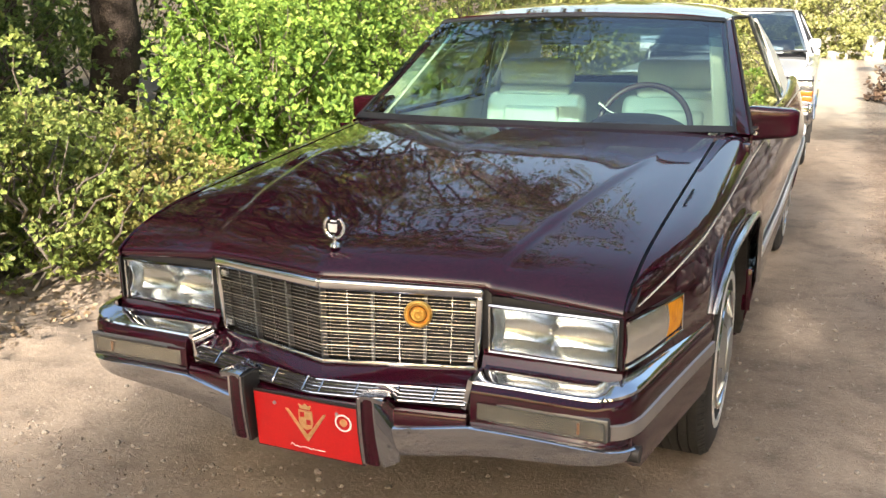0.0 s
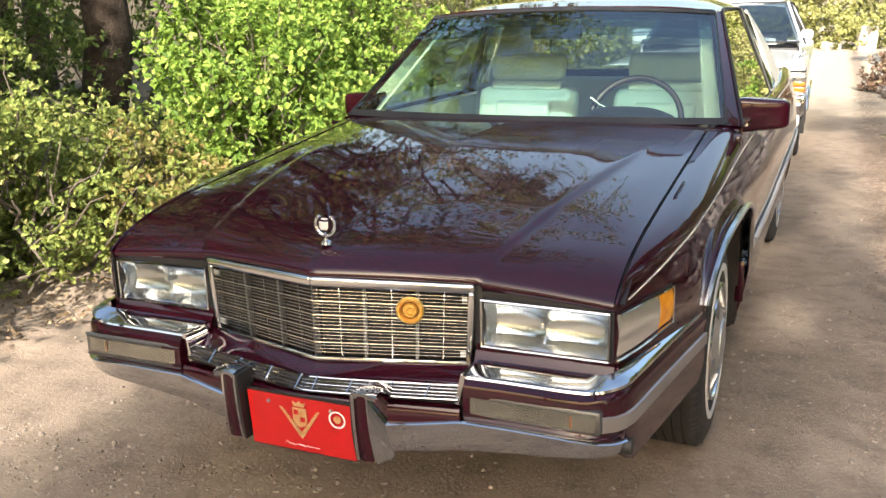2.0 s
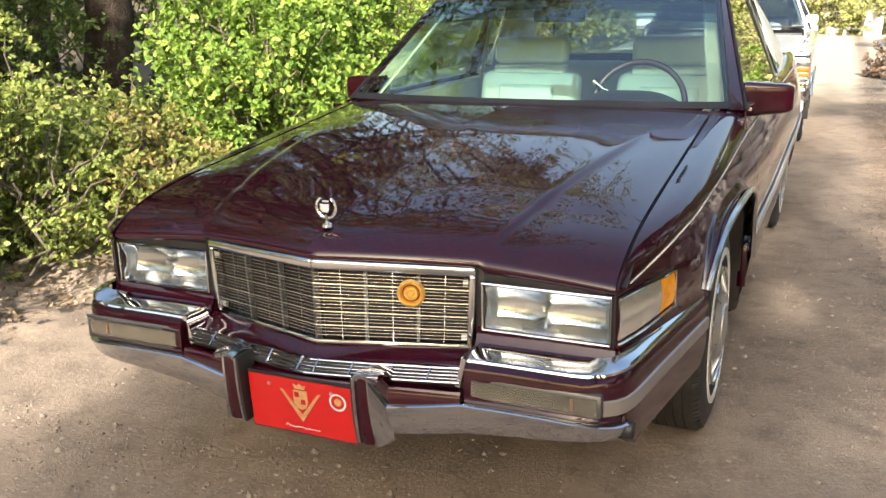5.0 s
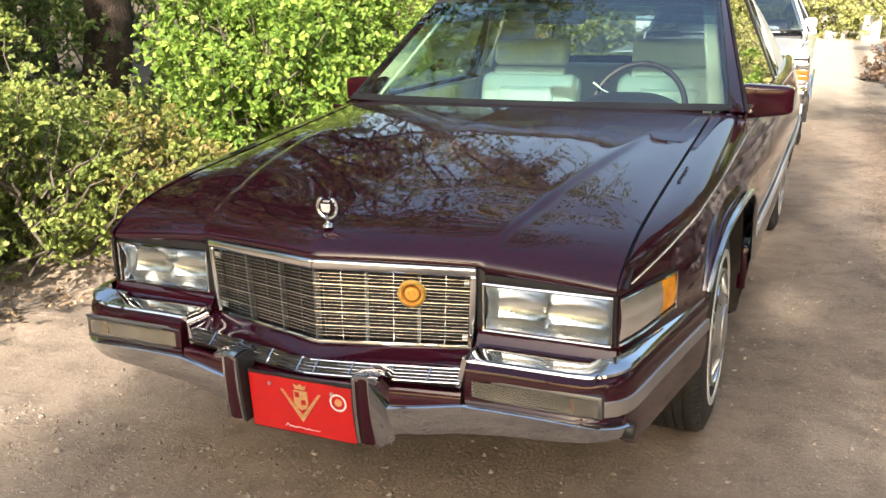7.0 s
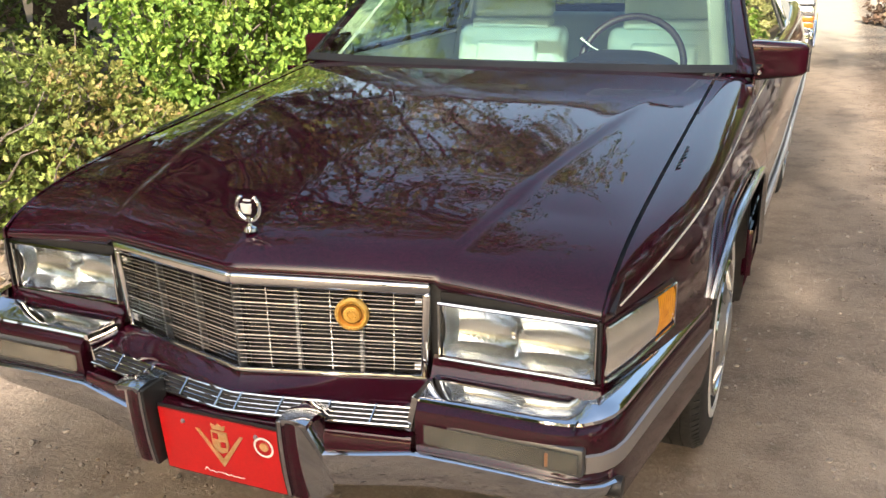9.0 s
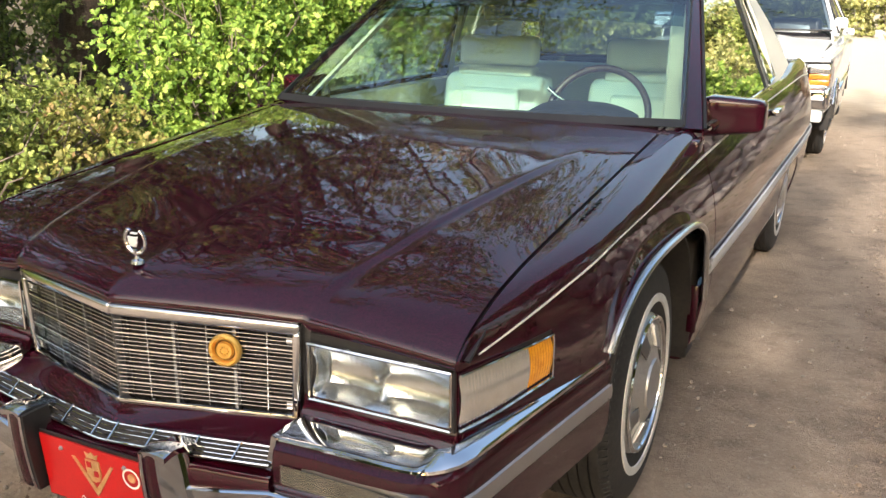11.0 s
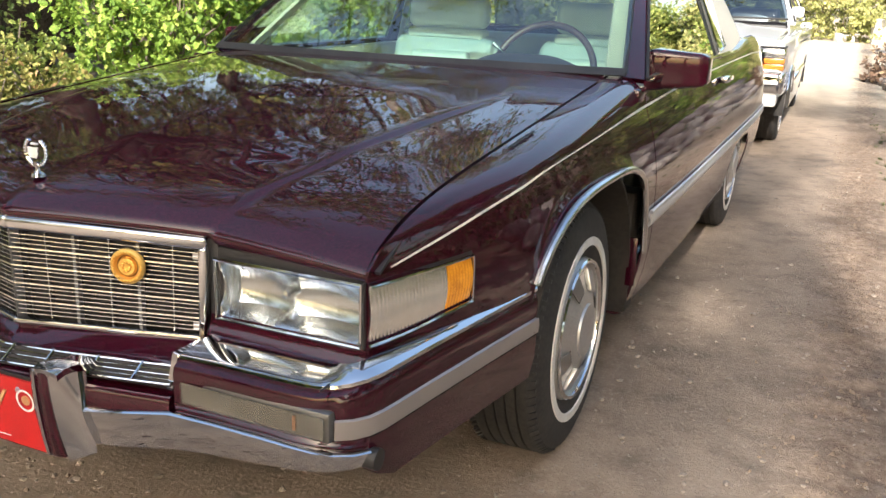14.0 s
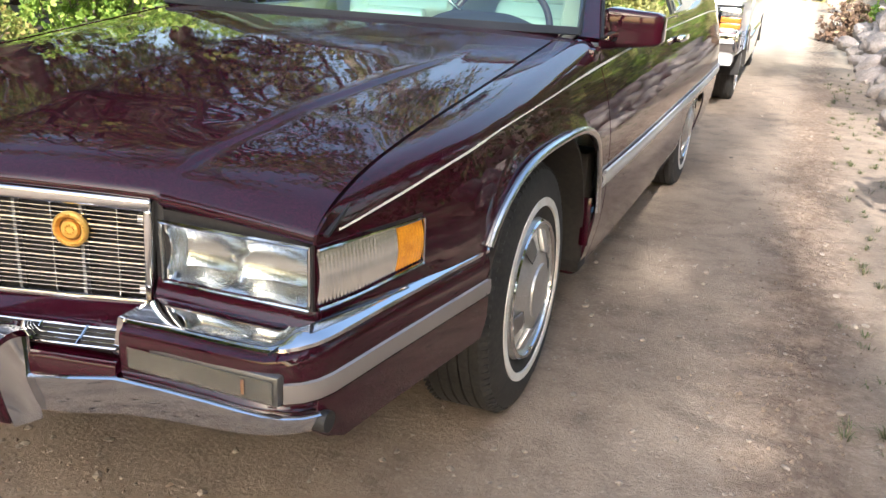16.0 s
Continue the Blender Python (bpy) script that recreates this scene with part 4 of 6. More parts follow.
for k in (1, -1):
    K = lambda p, k=k: (k * p[0], p[1], p[2])
    part("a_pillar", quad4(bmesh.new(), K((0.782, 1.535, 0.965)), K((0.838, 1.605, 0.955)), K((0.668, 2.245, 1.372)), K((0.646, 2.150, 1.362)), 4, 8, 0.018 * k), M_PAINT, coupe)
    part("pillar_trim", tube(bmesh.new(), [Vector(K((0.785, 1.53, 0.972))).lerp(Vector(K((0.650, 2.148, 1.366))), t) for t in steps(0, 1, 8)], 0.0065, 6), M_BLACK, coupe)
    part("pillar_trim", tube(bmesh.new(), [Vector(K((0.840, 1.605, 0.957))).lerp(Vector(K((0.670, 2.243, 1.374))), t) for t in steps(0, 1, 8)] + [K((ROOFW(y) + 0.006, y + 0.004, ROOFZ(y) - ROOFDROP(y) - 0.004)) for y in steps(2.32, 3.1, 6)], 0.006, 6), M_BLACK, coupe, "thin black window edge")
    part("a_pillar_lining", quad4(bmesh.new(), K((0.706, 1.600, 0.968)), K((0.800, 1.78, 0.958)), K((0.640, 2.32, 1.345)), K((0.588, 2.165, 1.345)), 3, 6, 0.01 * k), M_LEATHER, coupe, "cream pillar lining")
    part("door_window", quad4(bmesh.new(), K((0.832, 1.66, 0.952)), K((0.840, 3.02, 0.955)), K((0.668, 2.97, 1.372)), K((0.672, 2.27, 1.366)), 8, 8, 0.0, 0.0), M_SIDE, coupe, "closed side window", smooth=60)
    part("belt_trim", tube(bmesh.new(), [K((0.848, y, 0.956)) for y in steps(1.64, 3.42, 10)], 0.008, 6), M_CHROME, coupe)
    part("b_pillar", quad4(bmesh.new(), K((0.842, 3.005, 0.950)), K((0.842, 3.085, 0.950)), K((0.670, 3.035, 1.380)), K((0.670, 2.955, 1.380)), 3, 8, 0.016 * k), M_BLACK, coupe)
    part("b_pillar_trim", quad4(bmesh.new(), K((0.845, 3.085, 0.950)), K((0.845, 3.135, 0.950)), K((0.673, 3.085, 1.382)), K((0.673, 3.04, 1.382)), 3, 8, 0.012 * k), M_DULL, coupe, "satin pillar trim")
    part("quarter_window", quad4(bmesh.new(), K((0.842, 3.135, 0.965)), K((0.838, 3.34, 0.985)), K((0.676, 3.27, 1.345)), K((0.676, 3.085, 1.355)), 4, 6, 0.0), M_SIDE, coupe, "small rear side window", smooth=60)
    part("quarter_window_trim", tube(bmesh.new(), [K(p) for p in ((0.843, 3.14, 0.970), (0.838, 3.34, 0.988), (0.678, 3.27, 1.347), (0.677, 3.09, 1.357))], 0.007, 6, closed=True), M_CHROME, coupe)
    bm = quad4(bmesh.new(), K((0.846, 3.335, 0.948)), K((0.832, 4.14, 0.957)), K((0.645, 3.74, 1.362)), K((0.676, 3.265, 1.375)), 10, 10, 0.02 * k, 0.012 * k)
    quad4(bm, K((0.848, 3.13, 0.945)), K((0.848, 3.35, 0.945)), K((0.840, 3.35, 0.985)), K((0.845, 3.13, 0.966)), 2, 2, 0.02 * k)
    part("vinyl_pillar", bm, M_VINYL, coupe, "cream vinyl rear pillar")
    part("vinyl_trim", tube(bmesh.new(), [K((lerp(0.853, 0.840, t), lerp(3.13, 4.14, t), 0.948)) for t in steps(0, 1, 8)], 0.007, 6), M_CHROME, coupe)
    # door mirror on a short foot
    mirror = part("door_mirror", bmesh.new(), M_PAINT, coupe, "burgundy door mirror")
    bm = box(bmesh.new(), -0.5, 0.5, -0.5, 0.5, -0.5, 0.5, 0.16, 5)
    for v in bm.verts:
        u = v.co.x + 0.5
        v.co = Vector((k * lerp(0.792, 0.990, u), 1.845 + v.co.y * lerp(0.13, 0.10, u) + 0.035 * u, lerp(0.973, 0.976, u) + v.co.z * lerp(0.140, 0.106, u)))
    bmesh.ops.recalc_face_normals(bm, faces=bm.faces[:])
    bm.to_mesh(mirror.data)
    bm.free()
    mirror.data.shade_smooth()
    part("mirror_glass", box(bmesh.new(), k * 0.83, k * 0.975, 1.918, 1.924, 0.935, 1.015, 0.002), M_CHROME, mirror, "mirror glass")
    part("mirror_foot", box(bmesh.new(), k * 0.80, k * 0.85, 1.74, 1.90, 0.935, 0.965, 0.008), M_BLACK, mirror)
    part("body_sill", box(bmesh.new(), k * 0.70, k * 0.855, 1.47, 3.36, 0.20, 0.30, 0.02), M_PAINT, coupe)
part("rear_window", quad4(bmesh.new(), (-0.66, 4.10, 0.965), (0.66, 4.10, 0.965), (0.565, 3.76, 1.372), (-0.565, 3.76, 1.372), 8, 6, 0.0), M_FAR_GLASS, coupe, "rear window", smooth=60)
part("trunk_lid", sheet(bmesh.new(), lambda u, y: (0.80 * u, y, lerp(1.012, 0.985, (y - 4.06) / 0.94) - 0.018 * u * u), steps(-1, 1, 14), steps(4.06, 4.985, 8), 0.012), M_PAINT, coupe)
part("rear_panel", sheet(bmesh.new(), lambda u, q: (0.80 * u, 4.985 + 0.03 * math.sin(math.pi * q), lerp(0.965, 0.24, q)), steps(-1, 1, 8), steps(0, 1, 10), 0.02), M_PAINT, coupe)
part("underbody", box(bmesh.new(), -0.56, 0.56, 0.55, 4.9, 0.20, 0.34, 0.02), M_UNDER, coupe)
part("cabin_floor", box(bmesh.new(), -0.76, 0.76, 1.50, 4.05, 0.30, 0.36), M_CARPET, coupe)
part("bulkhead", box(bmesh.new(), -0.74, 0.74, 1.40, 1.43, 0.30, 0.93), M_DASH, coupe)

# cabin
dash = part("dashboard", sheet(bmesh.new(), lambda u, v: (0.76 * u, lerp(1.44, 1.95, v) + 0.0, 0.958 - 0.02 * v - 0.40 * max(0, v - 0.85) ** 1.2), steps(-1, 1, 16), steps(0, 1, 14), 0.03), M_DASH, coupe, "dark plum dashboard")
part("instrument_hood", sheet(bmesh.new(), lambda u, v: (0.36 + 0.19 * u, lerp(1.66, 1.90, v), 0.945 + 0.055 * (1 - u ** 4) * math.sin(math.pi * min(1, 0.2 + 0.6 * v))), steps(-1, 1, 14), steps(0, 1, 6), 0.02), M_DASH, dash)
steer = part("steering_wheel", bmesh.new(), M_WHEELRIM, coupe, "dark plum steering wheel")
tilt = Matrix.Translation((0.352, 2.02, 0.910)) @ Euler((radians(-24), 0, 0)).to_matrix().to_4x4()
bm = tube(bmesh.new(), [tilt @ Vector((0.200 * math.cos(q), 0, 0.200 * math.sin(q))) for q in steps(0, 2 * math.pi, 40)[:-1]], 0.0135, 10, closed=True)
bmesh.ops.recalc_face_normals(bm, faces=bm.faces[:])
bm.to_mesh(steer.data)
bm.free()
steer.data.shade_smooth()
bm = box(bmesh.new(), -0.075, 0.075, -0.03, 0.02, -0.06, 0.055, 0.02)
for s in (1, -1):
    box(bm, s * 0.06, s * 0.18, -0.014, 0.008, -0.035, 0.005, 0.006)
bmesh.ops.transform(bm, matrix=tilt, verts=bm.verts[:])
part("hub_pad", bm, M_DASH, steer)
part("column_lever", tube(bmesh.new(), [(0.30, 1.97, 0.945), (0.205, 1.99, 0.985), (0.16, 2.0, 1.015)], [0.006, 0.006, 0.009], 8), M_CHROME, steer, "chrome column lever")
def cushion(bm, x0, x1, y0, y1, z0, z1, lean=0.0, r=0.05):
    s = bmesh.new()
    box(s, x0, x1, y0, y1, z0, z1, r, 4)
    for v in s.verts:
        v.co.y += lean * (v.co.z - z0)
    me = bpy.data.meshes.new("scratch")
    s.to_mesh(me)
    s.free()
    bm.from_mesh(me)
    bpy.data.meshes.remove(me)
    return bm
for cx in (0.37, -0.37):
    seat = part("front_seat", cushion(bmesh.new(), cx - 0.27, cx + 0.27, 2.10, 2.68, 0.42, 0.60, 0.0, 0.06), M_LEATHER, coupe, "cream leather front seat")
    part("seat_back", cushion(bmesh.new(), cx - 0.27, cx + 0.27, 2.58, 2.74, 0.52, 1.00, 0.22, 0.06), M_LEATHER, seat)
    part("back_panel", cushion(bmesh.new(), cx - 0.15, cx + 0.15, 2.565, 2.62, 0.60, 0.93, 0.22, 0.02), M_LEATHER, seat)
    rest = part("head_rest", cushion(bmesh.new(), cx - 0.200, cx + 0.200, 2.70, 2.80, 1.033, 1.172, 0.1, 0.035), M_LEATHER, seat, "wide cream head rest")
    part("rest_base", cushion(bmesh.new(), cx - 0.195, cx + 0.195, 2.69, 2.79, 0.985, 1.030, 0.1, 0.016), M_LEATHER, rest)
part("arm_rest", cushion(bmesh.new(), -0.09, 0.09, 2.25, 2.66, 0.55, 0.78, 0.1, 0.03), M_LEATHER, coupe, "cream folding arm rest")
rear_seat = part("rear_seat", cushion(bmesh.new(), -0.66, 0.66, 3.10, 3.62, 0.42, 0.62, 0.0, 0.06), M_LEATHER, coupe, "cream leather rear bench")
part("seat_back", cushion(bmesh.new(), -0.66, 0.66, 3.55, 3.75, 0.52, 0.98, 0.25, 0.06), M_LEATHER, rear_seat)
part("parcel_shelf", box(bmesh.new(), -0.66, 0.66, 3.80, 4.10, 0.93, 0.955), M_LEATHER, coupe)
inner = part("inner_mirror", box(bmesh.new(), -0.115, 0.115, 1.98, 2.01, 1.265, 1.325, 0.012), M_BLACK, coupe, "dark inner mirror")
part("mirror_stem", tube(bmesh.new(), [(0, 2.0, 1.32), (0, 2.03, 1.375)], 0.007, 6), M_BLACK, inner)
for k in (1, -1):
    part("sun_visor", box(bmesh.new(), k * 0.16, k * 0.56, 2.14, 2.30, 1.335, 1.352, 0.008), M_LEATHER, coupe, "cream sun visor")
    part("seat_belt", quad4(bmesh.new(), (k * 0.80, 2.96, 0.70), (k * 0.80, 3.01, 0.70), (k * 0.655, 2.95, 1.30), (k * 0.655, 2.90, 1.30), 2, 4, 0.004), M_LEATHER, coupe, "pale seat belt")


def wheel(name, owner, k, y, x_face, r_tyre=0.334, wall=True, spokes=8, cover=M_ALLOY):
    """Tyre with a tread of grooves and blocks, a white band, and a dished cover with vents."""
    ob = new(name)
    ob.parent = owner
    ob.matrix_basis = pose(0, 0, 0)
    w, zc = 0.205, r_tyre - 0.012
    c = (0, y, zc)
    X = lambda a: k * (x_face - a)
    prof = [(X(0.028), 0.180), (X(0.012), 0.195), (X(0.006), 0.213), (X(0.0005), 0.226), (X(0.0), 0.250), (X(0.003), 0.290), (X(0.012), 0.315), (X(0.026), 0.328)]
    n = 5
    for i in range(n):
        a0, a1 = 0.028 + (w - 0.056) * i / n, 0.028 + (w - 0.056) * (i + 1) / n
        prof += [(X(a0 + 0.003), 0.3335), (X(a1 - 0.003), 0.3335), (X(a1 - 0.0025), 0.325), (X(a1 + 0.0025), 0.325)]
    prof += [(X(w - 0.026), 0.328), (X(w - 0.01), 0.315), (X(w), 0.28), (X(w - 0.008), 0.215), (X(w - 0.03), 0.2)]
    s = r_tyre / 0.334
    tyre = part("tyre", lathe(bmesh.new(), [(a, r * s) for a, r in prof], c, 72, "x"), M_TYRE, ob, smooth=30)
    for vert in tyre.data.vertices:
        if vert.co.z < 0.004:
            vert.co.z = 0.004
    for a0, a1 in ((0.012, 0.034), (w - 0.034, w - 0.012)):
        bm = bmesh.new()
        for i in range(90):
            q = 2 * math.pi * i / 90
            p = [Vector((X(a), y + rr * s * math.cos(q + d), zc + rr * s * math.sin(q + d))) for a, rr in ((a0, 0.321), (a1, 0.335)) for d in (0, 0.030)]
            lo = [Vector((v.x, y + (v.y - y) * 0.97, zc + (v.z - zc) * 0.97)) for v in p]
            if min(v.z for v in p) < 0.006:
                continue
            g = [bm.verts.new(v) for v in p + lo]
            for f in ((0, 1, 3, 2), (0, 2, 6, 4), (1, 5, 7, 3), (0, 4, 5, 1), (2, 3, 7, 6)):
                bm.faces.new([g[j] for j in f])
        part("tread_edge", bm, M_TYRE, tyre, smooth=0)
    if wall:
        part("whitewall", lathe(bmesh.new(), [(X(0.006), 0.2305), (X(-0.003), 0.232), (X(-0.0035), 0.243), (X(-0.0025), 0.254), (X(0.004), 0.256)], c, 72, "x"), M_WHITEWALL, tyre, "narrow white sidewall band")
    rim = part("wheel_cover", lathe(bmesh.new(), [(X(a), 0.915 * r) for a, r in ((0.02, 0.218), (0.002, 0.209), (-0.002, 0.203), (0.004, 0.196), (0.012, 0.19), (0.010, 0.165), (-0.002, 0.125), (-0.010, 0.105), (-0.013, 0.085), (-0.014, 0.0))], c, 64, "x"), cover, ob, "silver wheel cover with ribbed vents")
    part("rim_ring", lathe(bmesh.new(), [(X(a), 0.915 * r) for a, r in ((0.0, 0.213), (-0.005, 0.209), (-0.004, 0.200), (0.008, 0.196))], c, 64, "x"), M_CHROME, rim)
    part("centre_cap", lathe(bmesh.new(), [(X(-0.011), 0.076), (X(-0.019), 0.073), (X(-0.020), 0.066), (X(-0.018), 0.060), (X(-0.019), 0.0)], c, 32, "x"), cover, rim)
    for i in range(spokes):
        q = 2 * math.pi * (i + 0.5) / spokes
        def on(r, d, out=0.0):
            a = 0.010 + (r - 0.165) * 0.30 * -1 * -1 if r > 0.165 else -0.002 + 0.012 * (r - 0.125) / 0.04
            return Vector((X(a - 0.004 - out), y + 0.915 * r * math.cos(q + d), zc + 0.915 * r * math.sin(q + d)))
        hw = 0.20
        if i % 2 == 0:
            bm = bmesh.new()
            for j in range(8):
                d0 = -hw + 2 * hw * (j + 0.15) / 8
                d1 = d0 + 2 * hw * 0.55 / 8
                f = [bm.verts.new(on(r, d, o)) for o in (0.0, 0.006) for r, d in ((0.130, d0), (0.178, d0), (0.178, d1), (0.130, d1))]
                for t in ((3, 2, 1, 0), (4, 5, 6, 7), (0, 1, 5, 4), (1, 2, 6, 5), (2, 3, 7, 6), (3, 0, 4, 7)):
                    bm.faces.new([f[x] for x in t])
            part("vent_ribs", bm, M_DULL, rim, smooth=0)
            back = bmesh.new()
            back.faces.new([back.verts.new(on(r, d, 0.0015)) for r, d in ((0.122, -hw), (0.184, -hw), (0.184, hw), (0.122, hw))])
            part("vent_slot", back, M_UNDER, rim, smooth=0)
        else:
            bm = bmesh.new()
            f = [bm.verts.new(on(r, d, o)) for o in (-0.004, 0.010) for r, d in ((0.118, -hw), (0.186, -hw * 0.9), (0.186, hw * 0.9), (0.118, hw))]
            for t in ((3, 2, 1, 0), (4, 5, 6, 7), (0, 1, 5, 4), (1, 2, 6, 5), (2, 3, 7, 6), (3, 0, 4, 7)):
                bm.faces.new([f[x] for x in t])
            bmesh.ops.bevel(bm, geom=bm.edges[:], offset=0.003, segments=2, affect="EDGES", profile=0.5)
            part("spoke_pad", bm, cover, rim)
    return ob
for k in (1, -1):
    wheel("wheel", coupe, k, WHEEL_F, 0.858, 0.347)
    wheel("wheel", coupe, k, WHEEL_R, 0.888, 0.347)


# ---- the white sedan parked behind ----
sedan = anchor("white_sedan", "white boxy luxury sedan parked behind the burgundy coupe", "car", 0.023, 6.35, 0.0, 0.9)
SW = smooth_curve((0.0, 0.880), (0.3, 0.895), (1.5, 0.910), (4.0, 0.910), (5.3, 0.89))
def s_arch(y):
    z = 0.24
    for c in (0.95, 3.87):
        d = abs(y - c) / 0.43
        if d < 1:
            z = max(z, 0.26 + 0.40 * (1 - d ** 2.4) ** (1 / 2.4))
    if y < 0.56:
        z = max(z, 0.47)
    return z
def s_side(y, s, k):
    w = SW(y)
    top = 0.90 + 0.012 * min(y / 1.6, 1) - 0.03 * max(0, (y - 4.2))
    pts = [(w - 0.10, top + 0.008), (w - 0.03, top), (w - 0.008, top - 0.02), (w, top - 0.10), (w, 0.60), (w - 0.004, max(0.45, s_arch(y))), (w - 0.02, s_arch(y))]
    i = min(int(s), 5)
    a, b = pts[i], pts[i + 1]
    return (k * lerp(a[0], b[0], s - i), y, lerp(a[1], b[1], s - i))
ys = sorted(set(steps(0.0, 0.5, 5) + [0.95 - 0.43 * math.cos(math.pi * i / 18) for i in range(19)] + steps(1.4, 3.4, 10) + [3.87 - 0.43 * math.cos(math.pi * i / 18) for i in range(19)] + steps(4.35, 5.3, 6)))
for k in (1, -1):
    part("body_side", sheet(bmesh.new(), lambda y, s, k=k: s_side(y, s, k), ys, steps(0, 6, 18), -0.008 * k), M_WHITE, sedan)
    part("arch_trim", tube(bmesh.new(), [(k * (SW(0.95) + 0.003), 0.95 - 0.42 * math.cos(q), s_arch(0.95 - 0.42 * math.cos(q))) for q in steps(0.1, math.pi - 0.1, 20)], 0.009, 6), M_CHROME, sedan, "chrome wheel arch lip")
    part("side_moulding", box(bmesh.new(), k * 0.905, k * 0.923, 1.42, 3.40, 0.50, 0.535, 0.004), M_CHROME, sedan)
    lamp = part("corner_lamp", box(bmesh.new(), k * 0.70, k * 0.886, -0.035, 0.20, 0.665, 0.845, 0.012), M_CHROME, sedan, "amber corner lamp in a chrome frame")
    for z0, z1, m_ in ((0.680, 0.722, M_AMBERDARK), (0.727, 0.768, M_AMBERDARK), (0.773, 0.822, M_FLUTE)):
        part("lens", box(bmesh.new(), k * 0.735, k * 0.889, -0.042, 0.18, z0, z1, 0.006), m_, lamp)
    part("lamp_frame_line", box(bmesh.new(), k * 0.69, k * 0.890, -0.045, 0.19, 0.848, 0.862, 0.004), M_BLACK, lamp)
    part("head_lamp", box(bmesh.new(), k * 0.36, k * 0.69, -0.03, 0.02, 0.685, 0.83, 0.008), M_FLUTE, sedan, "rectangular head lamps")
    part("wheel_arch_lining", sheet(bmesh.new(), lambda q, x, k=k: (k * x, 0.95 + 0.43 * math.cos(q), 0.26 + 0.40 * math.sin(q)), steps(0, math.pi, 14), [0.5, 0.9], 0.01), M_UNDER, sedan)
    part("wheel_arch_lining", sheet(bmesh.new(), lambda q, x, k=k: (k * x, 3.87 + 0.43 * math.cos(q), 0.26 + 0.40 * math.sin(q)), steps(0, math.pi, 14), [0.5, 0.9], 0.01), M_UNDER, sedan)
    mirror = part("door_mirror", box(bmesh.new(), k * 0.785, k * 0.905, 1.83, 1.93, 1.055, 1.155, 0.03, 3), M_WHITE, sedan, "white door mirror")
    part("mirror_foot", box(bmesh.new(), k * 0.78, k * 0.84, 1.85, 1.95, 0.98, 1.07, 0.01), M_WHITE, mirror)
    part("a_pillar", quad4(bmesh.new(), (k * 0.775, 1.66, 1.03), (k * 0.825, 1.74, 1.02), (k * 0.63, 2.36, 1.445), (k * 0.598, 2.26, 1.43), 3, 6, 0.02 * k), M_WHITE, sedan)
    part("side_window", quad4(bmesh.new(), (k * 0.83, 1.78, 1.02), (k * 0.83, 3.9, 1.02), (k * 0.63, 3.55, 1.42), (k * 0.63, 2.38, 1.42), 4, 4, 0.0), M_FAR_GLASS, sedan, smooth=60)
    part("window_trim", tube(bmesh.new(), [(k * 0.838, 1.76, 1.02), (k * 0.64, 2.37, 1.428), (k * 0.64, 3.55, 1.43), (k * 0.838, 3.95, 1.02)], 0.010, 6), M_BLACK, sedan)
    part("b_pillar", quad4(bmesh.new(), (k * 0.838, 2.75, 1.01), (k * 0.838, 2.85, 1.01), (k * 0.64, 2.83, 1.43), (k * 0.64, 2.75, 1.43), 2, 4, 0.015 * k), M_BLACK, sedan)
    part("rear_pillar", quad4(bmesh.new(), (k * 0.84, 3.9, 1.0), (k * 0.80, 4.5, 0.98), (k * 0.60, 4.15, 1.42), (k * 0.64, 3.55, 1.43), 4, 6, 0.02 * k), M_WHITE, sedan)
    part("shoulder", sheet(bmesh.new(), lambda y, q, k=k: (k * lerp(SW(y) - 0.10, 0.79, q), y, lerp(0.918, 1.02, q)), steps(1.62, 4.5, 8), steps(0, 1, 4), 0.01 * k), M_WHITE, sedan)
    wheel("wheel", sedan, k, 0.95, 0.862, 0.345)
    wheel("wheel", sedan, k, 3.87, 0.862, 0.345)
def s_hood(u, y):
    z = 0.925 + 0.09 * (y / 1.62) * 0.55 + 0.022 * (1 - smoothstep(0.42, 0.60, abs(u))) - 0.02 * u * u
    if y < 0.06:
        z -= 0.05 * (1 - y / 0.06) ** 2
    return (0.800 * u, y, z)
part("hood", sheet(bmesh.new(), s_hood, steps(-1, 1, 30), [0, 0.01, 0.02, 0.04, 0.06] + steps(0.12, 1.62, 12), 0.012), M_WHITE, sedan, "long white hood with a raised centre")
part("grille", box(bmesh.new(), -0.33, 0.33, -0.05, 0.04, 0.62, 0.90, 0.012), M_CHROME, sedan, "upright chrome grille")
part("front_panel", box(bmesh.new(), -0.86, 0.86, 0.0, 0.06, 0.42, 0.885, 0.01), M_WHITE, sedan)
bump = part("front_bumper", box(bmesh.new(), -0.875, 0.875, -0.13, 0.0, 0.50, 0.655, 0.02, 3), M_CHROME, sedan, "chrome front bumper over a white apron")
part("rubber_strip", box(bmesh.new(), -0.865, 0.865, -0.14, -0.12, 0.575, 0.60, 0.004), M_WHITE, bump)
part("apron", box(bmesh.new(), -0.865, 0.865, -0.10, 0.30, 0.395, 0.50, 0.02), M_WHITE, bump)
for k in (1, -1):
    part("bumper_end", box(bmesh.new(), k * 0.85, k * 0.898, -0.10, 0.45, 0.50, 0.652, 0.015), M_CHROME, bump)
part("windshield", quad4(bmesh.new(), (-0.775, 1.64, 1.045), (0.775, 1.64, 1.045), (0.598, 2.26, 1.428), (-0.598, 2.26, 1.428), 10, 8, 0.0, 0.02), M_FAR_GLASS, sedan, "dark tinted windshield", smooth=60)
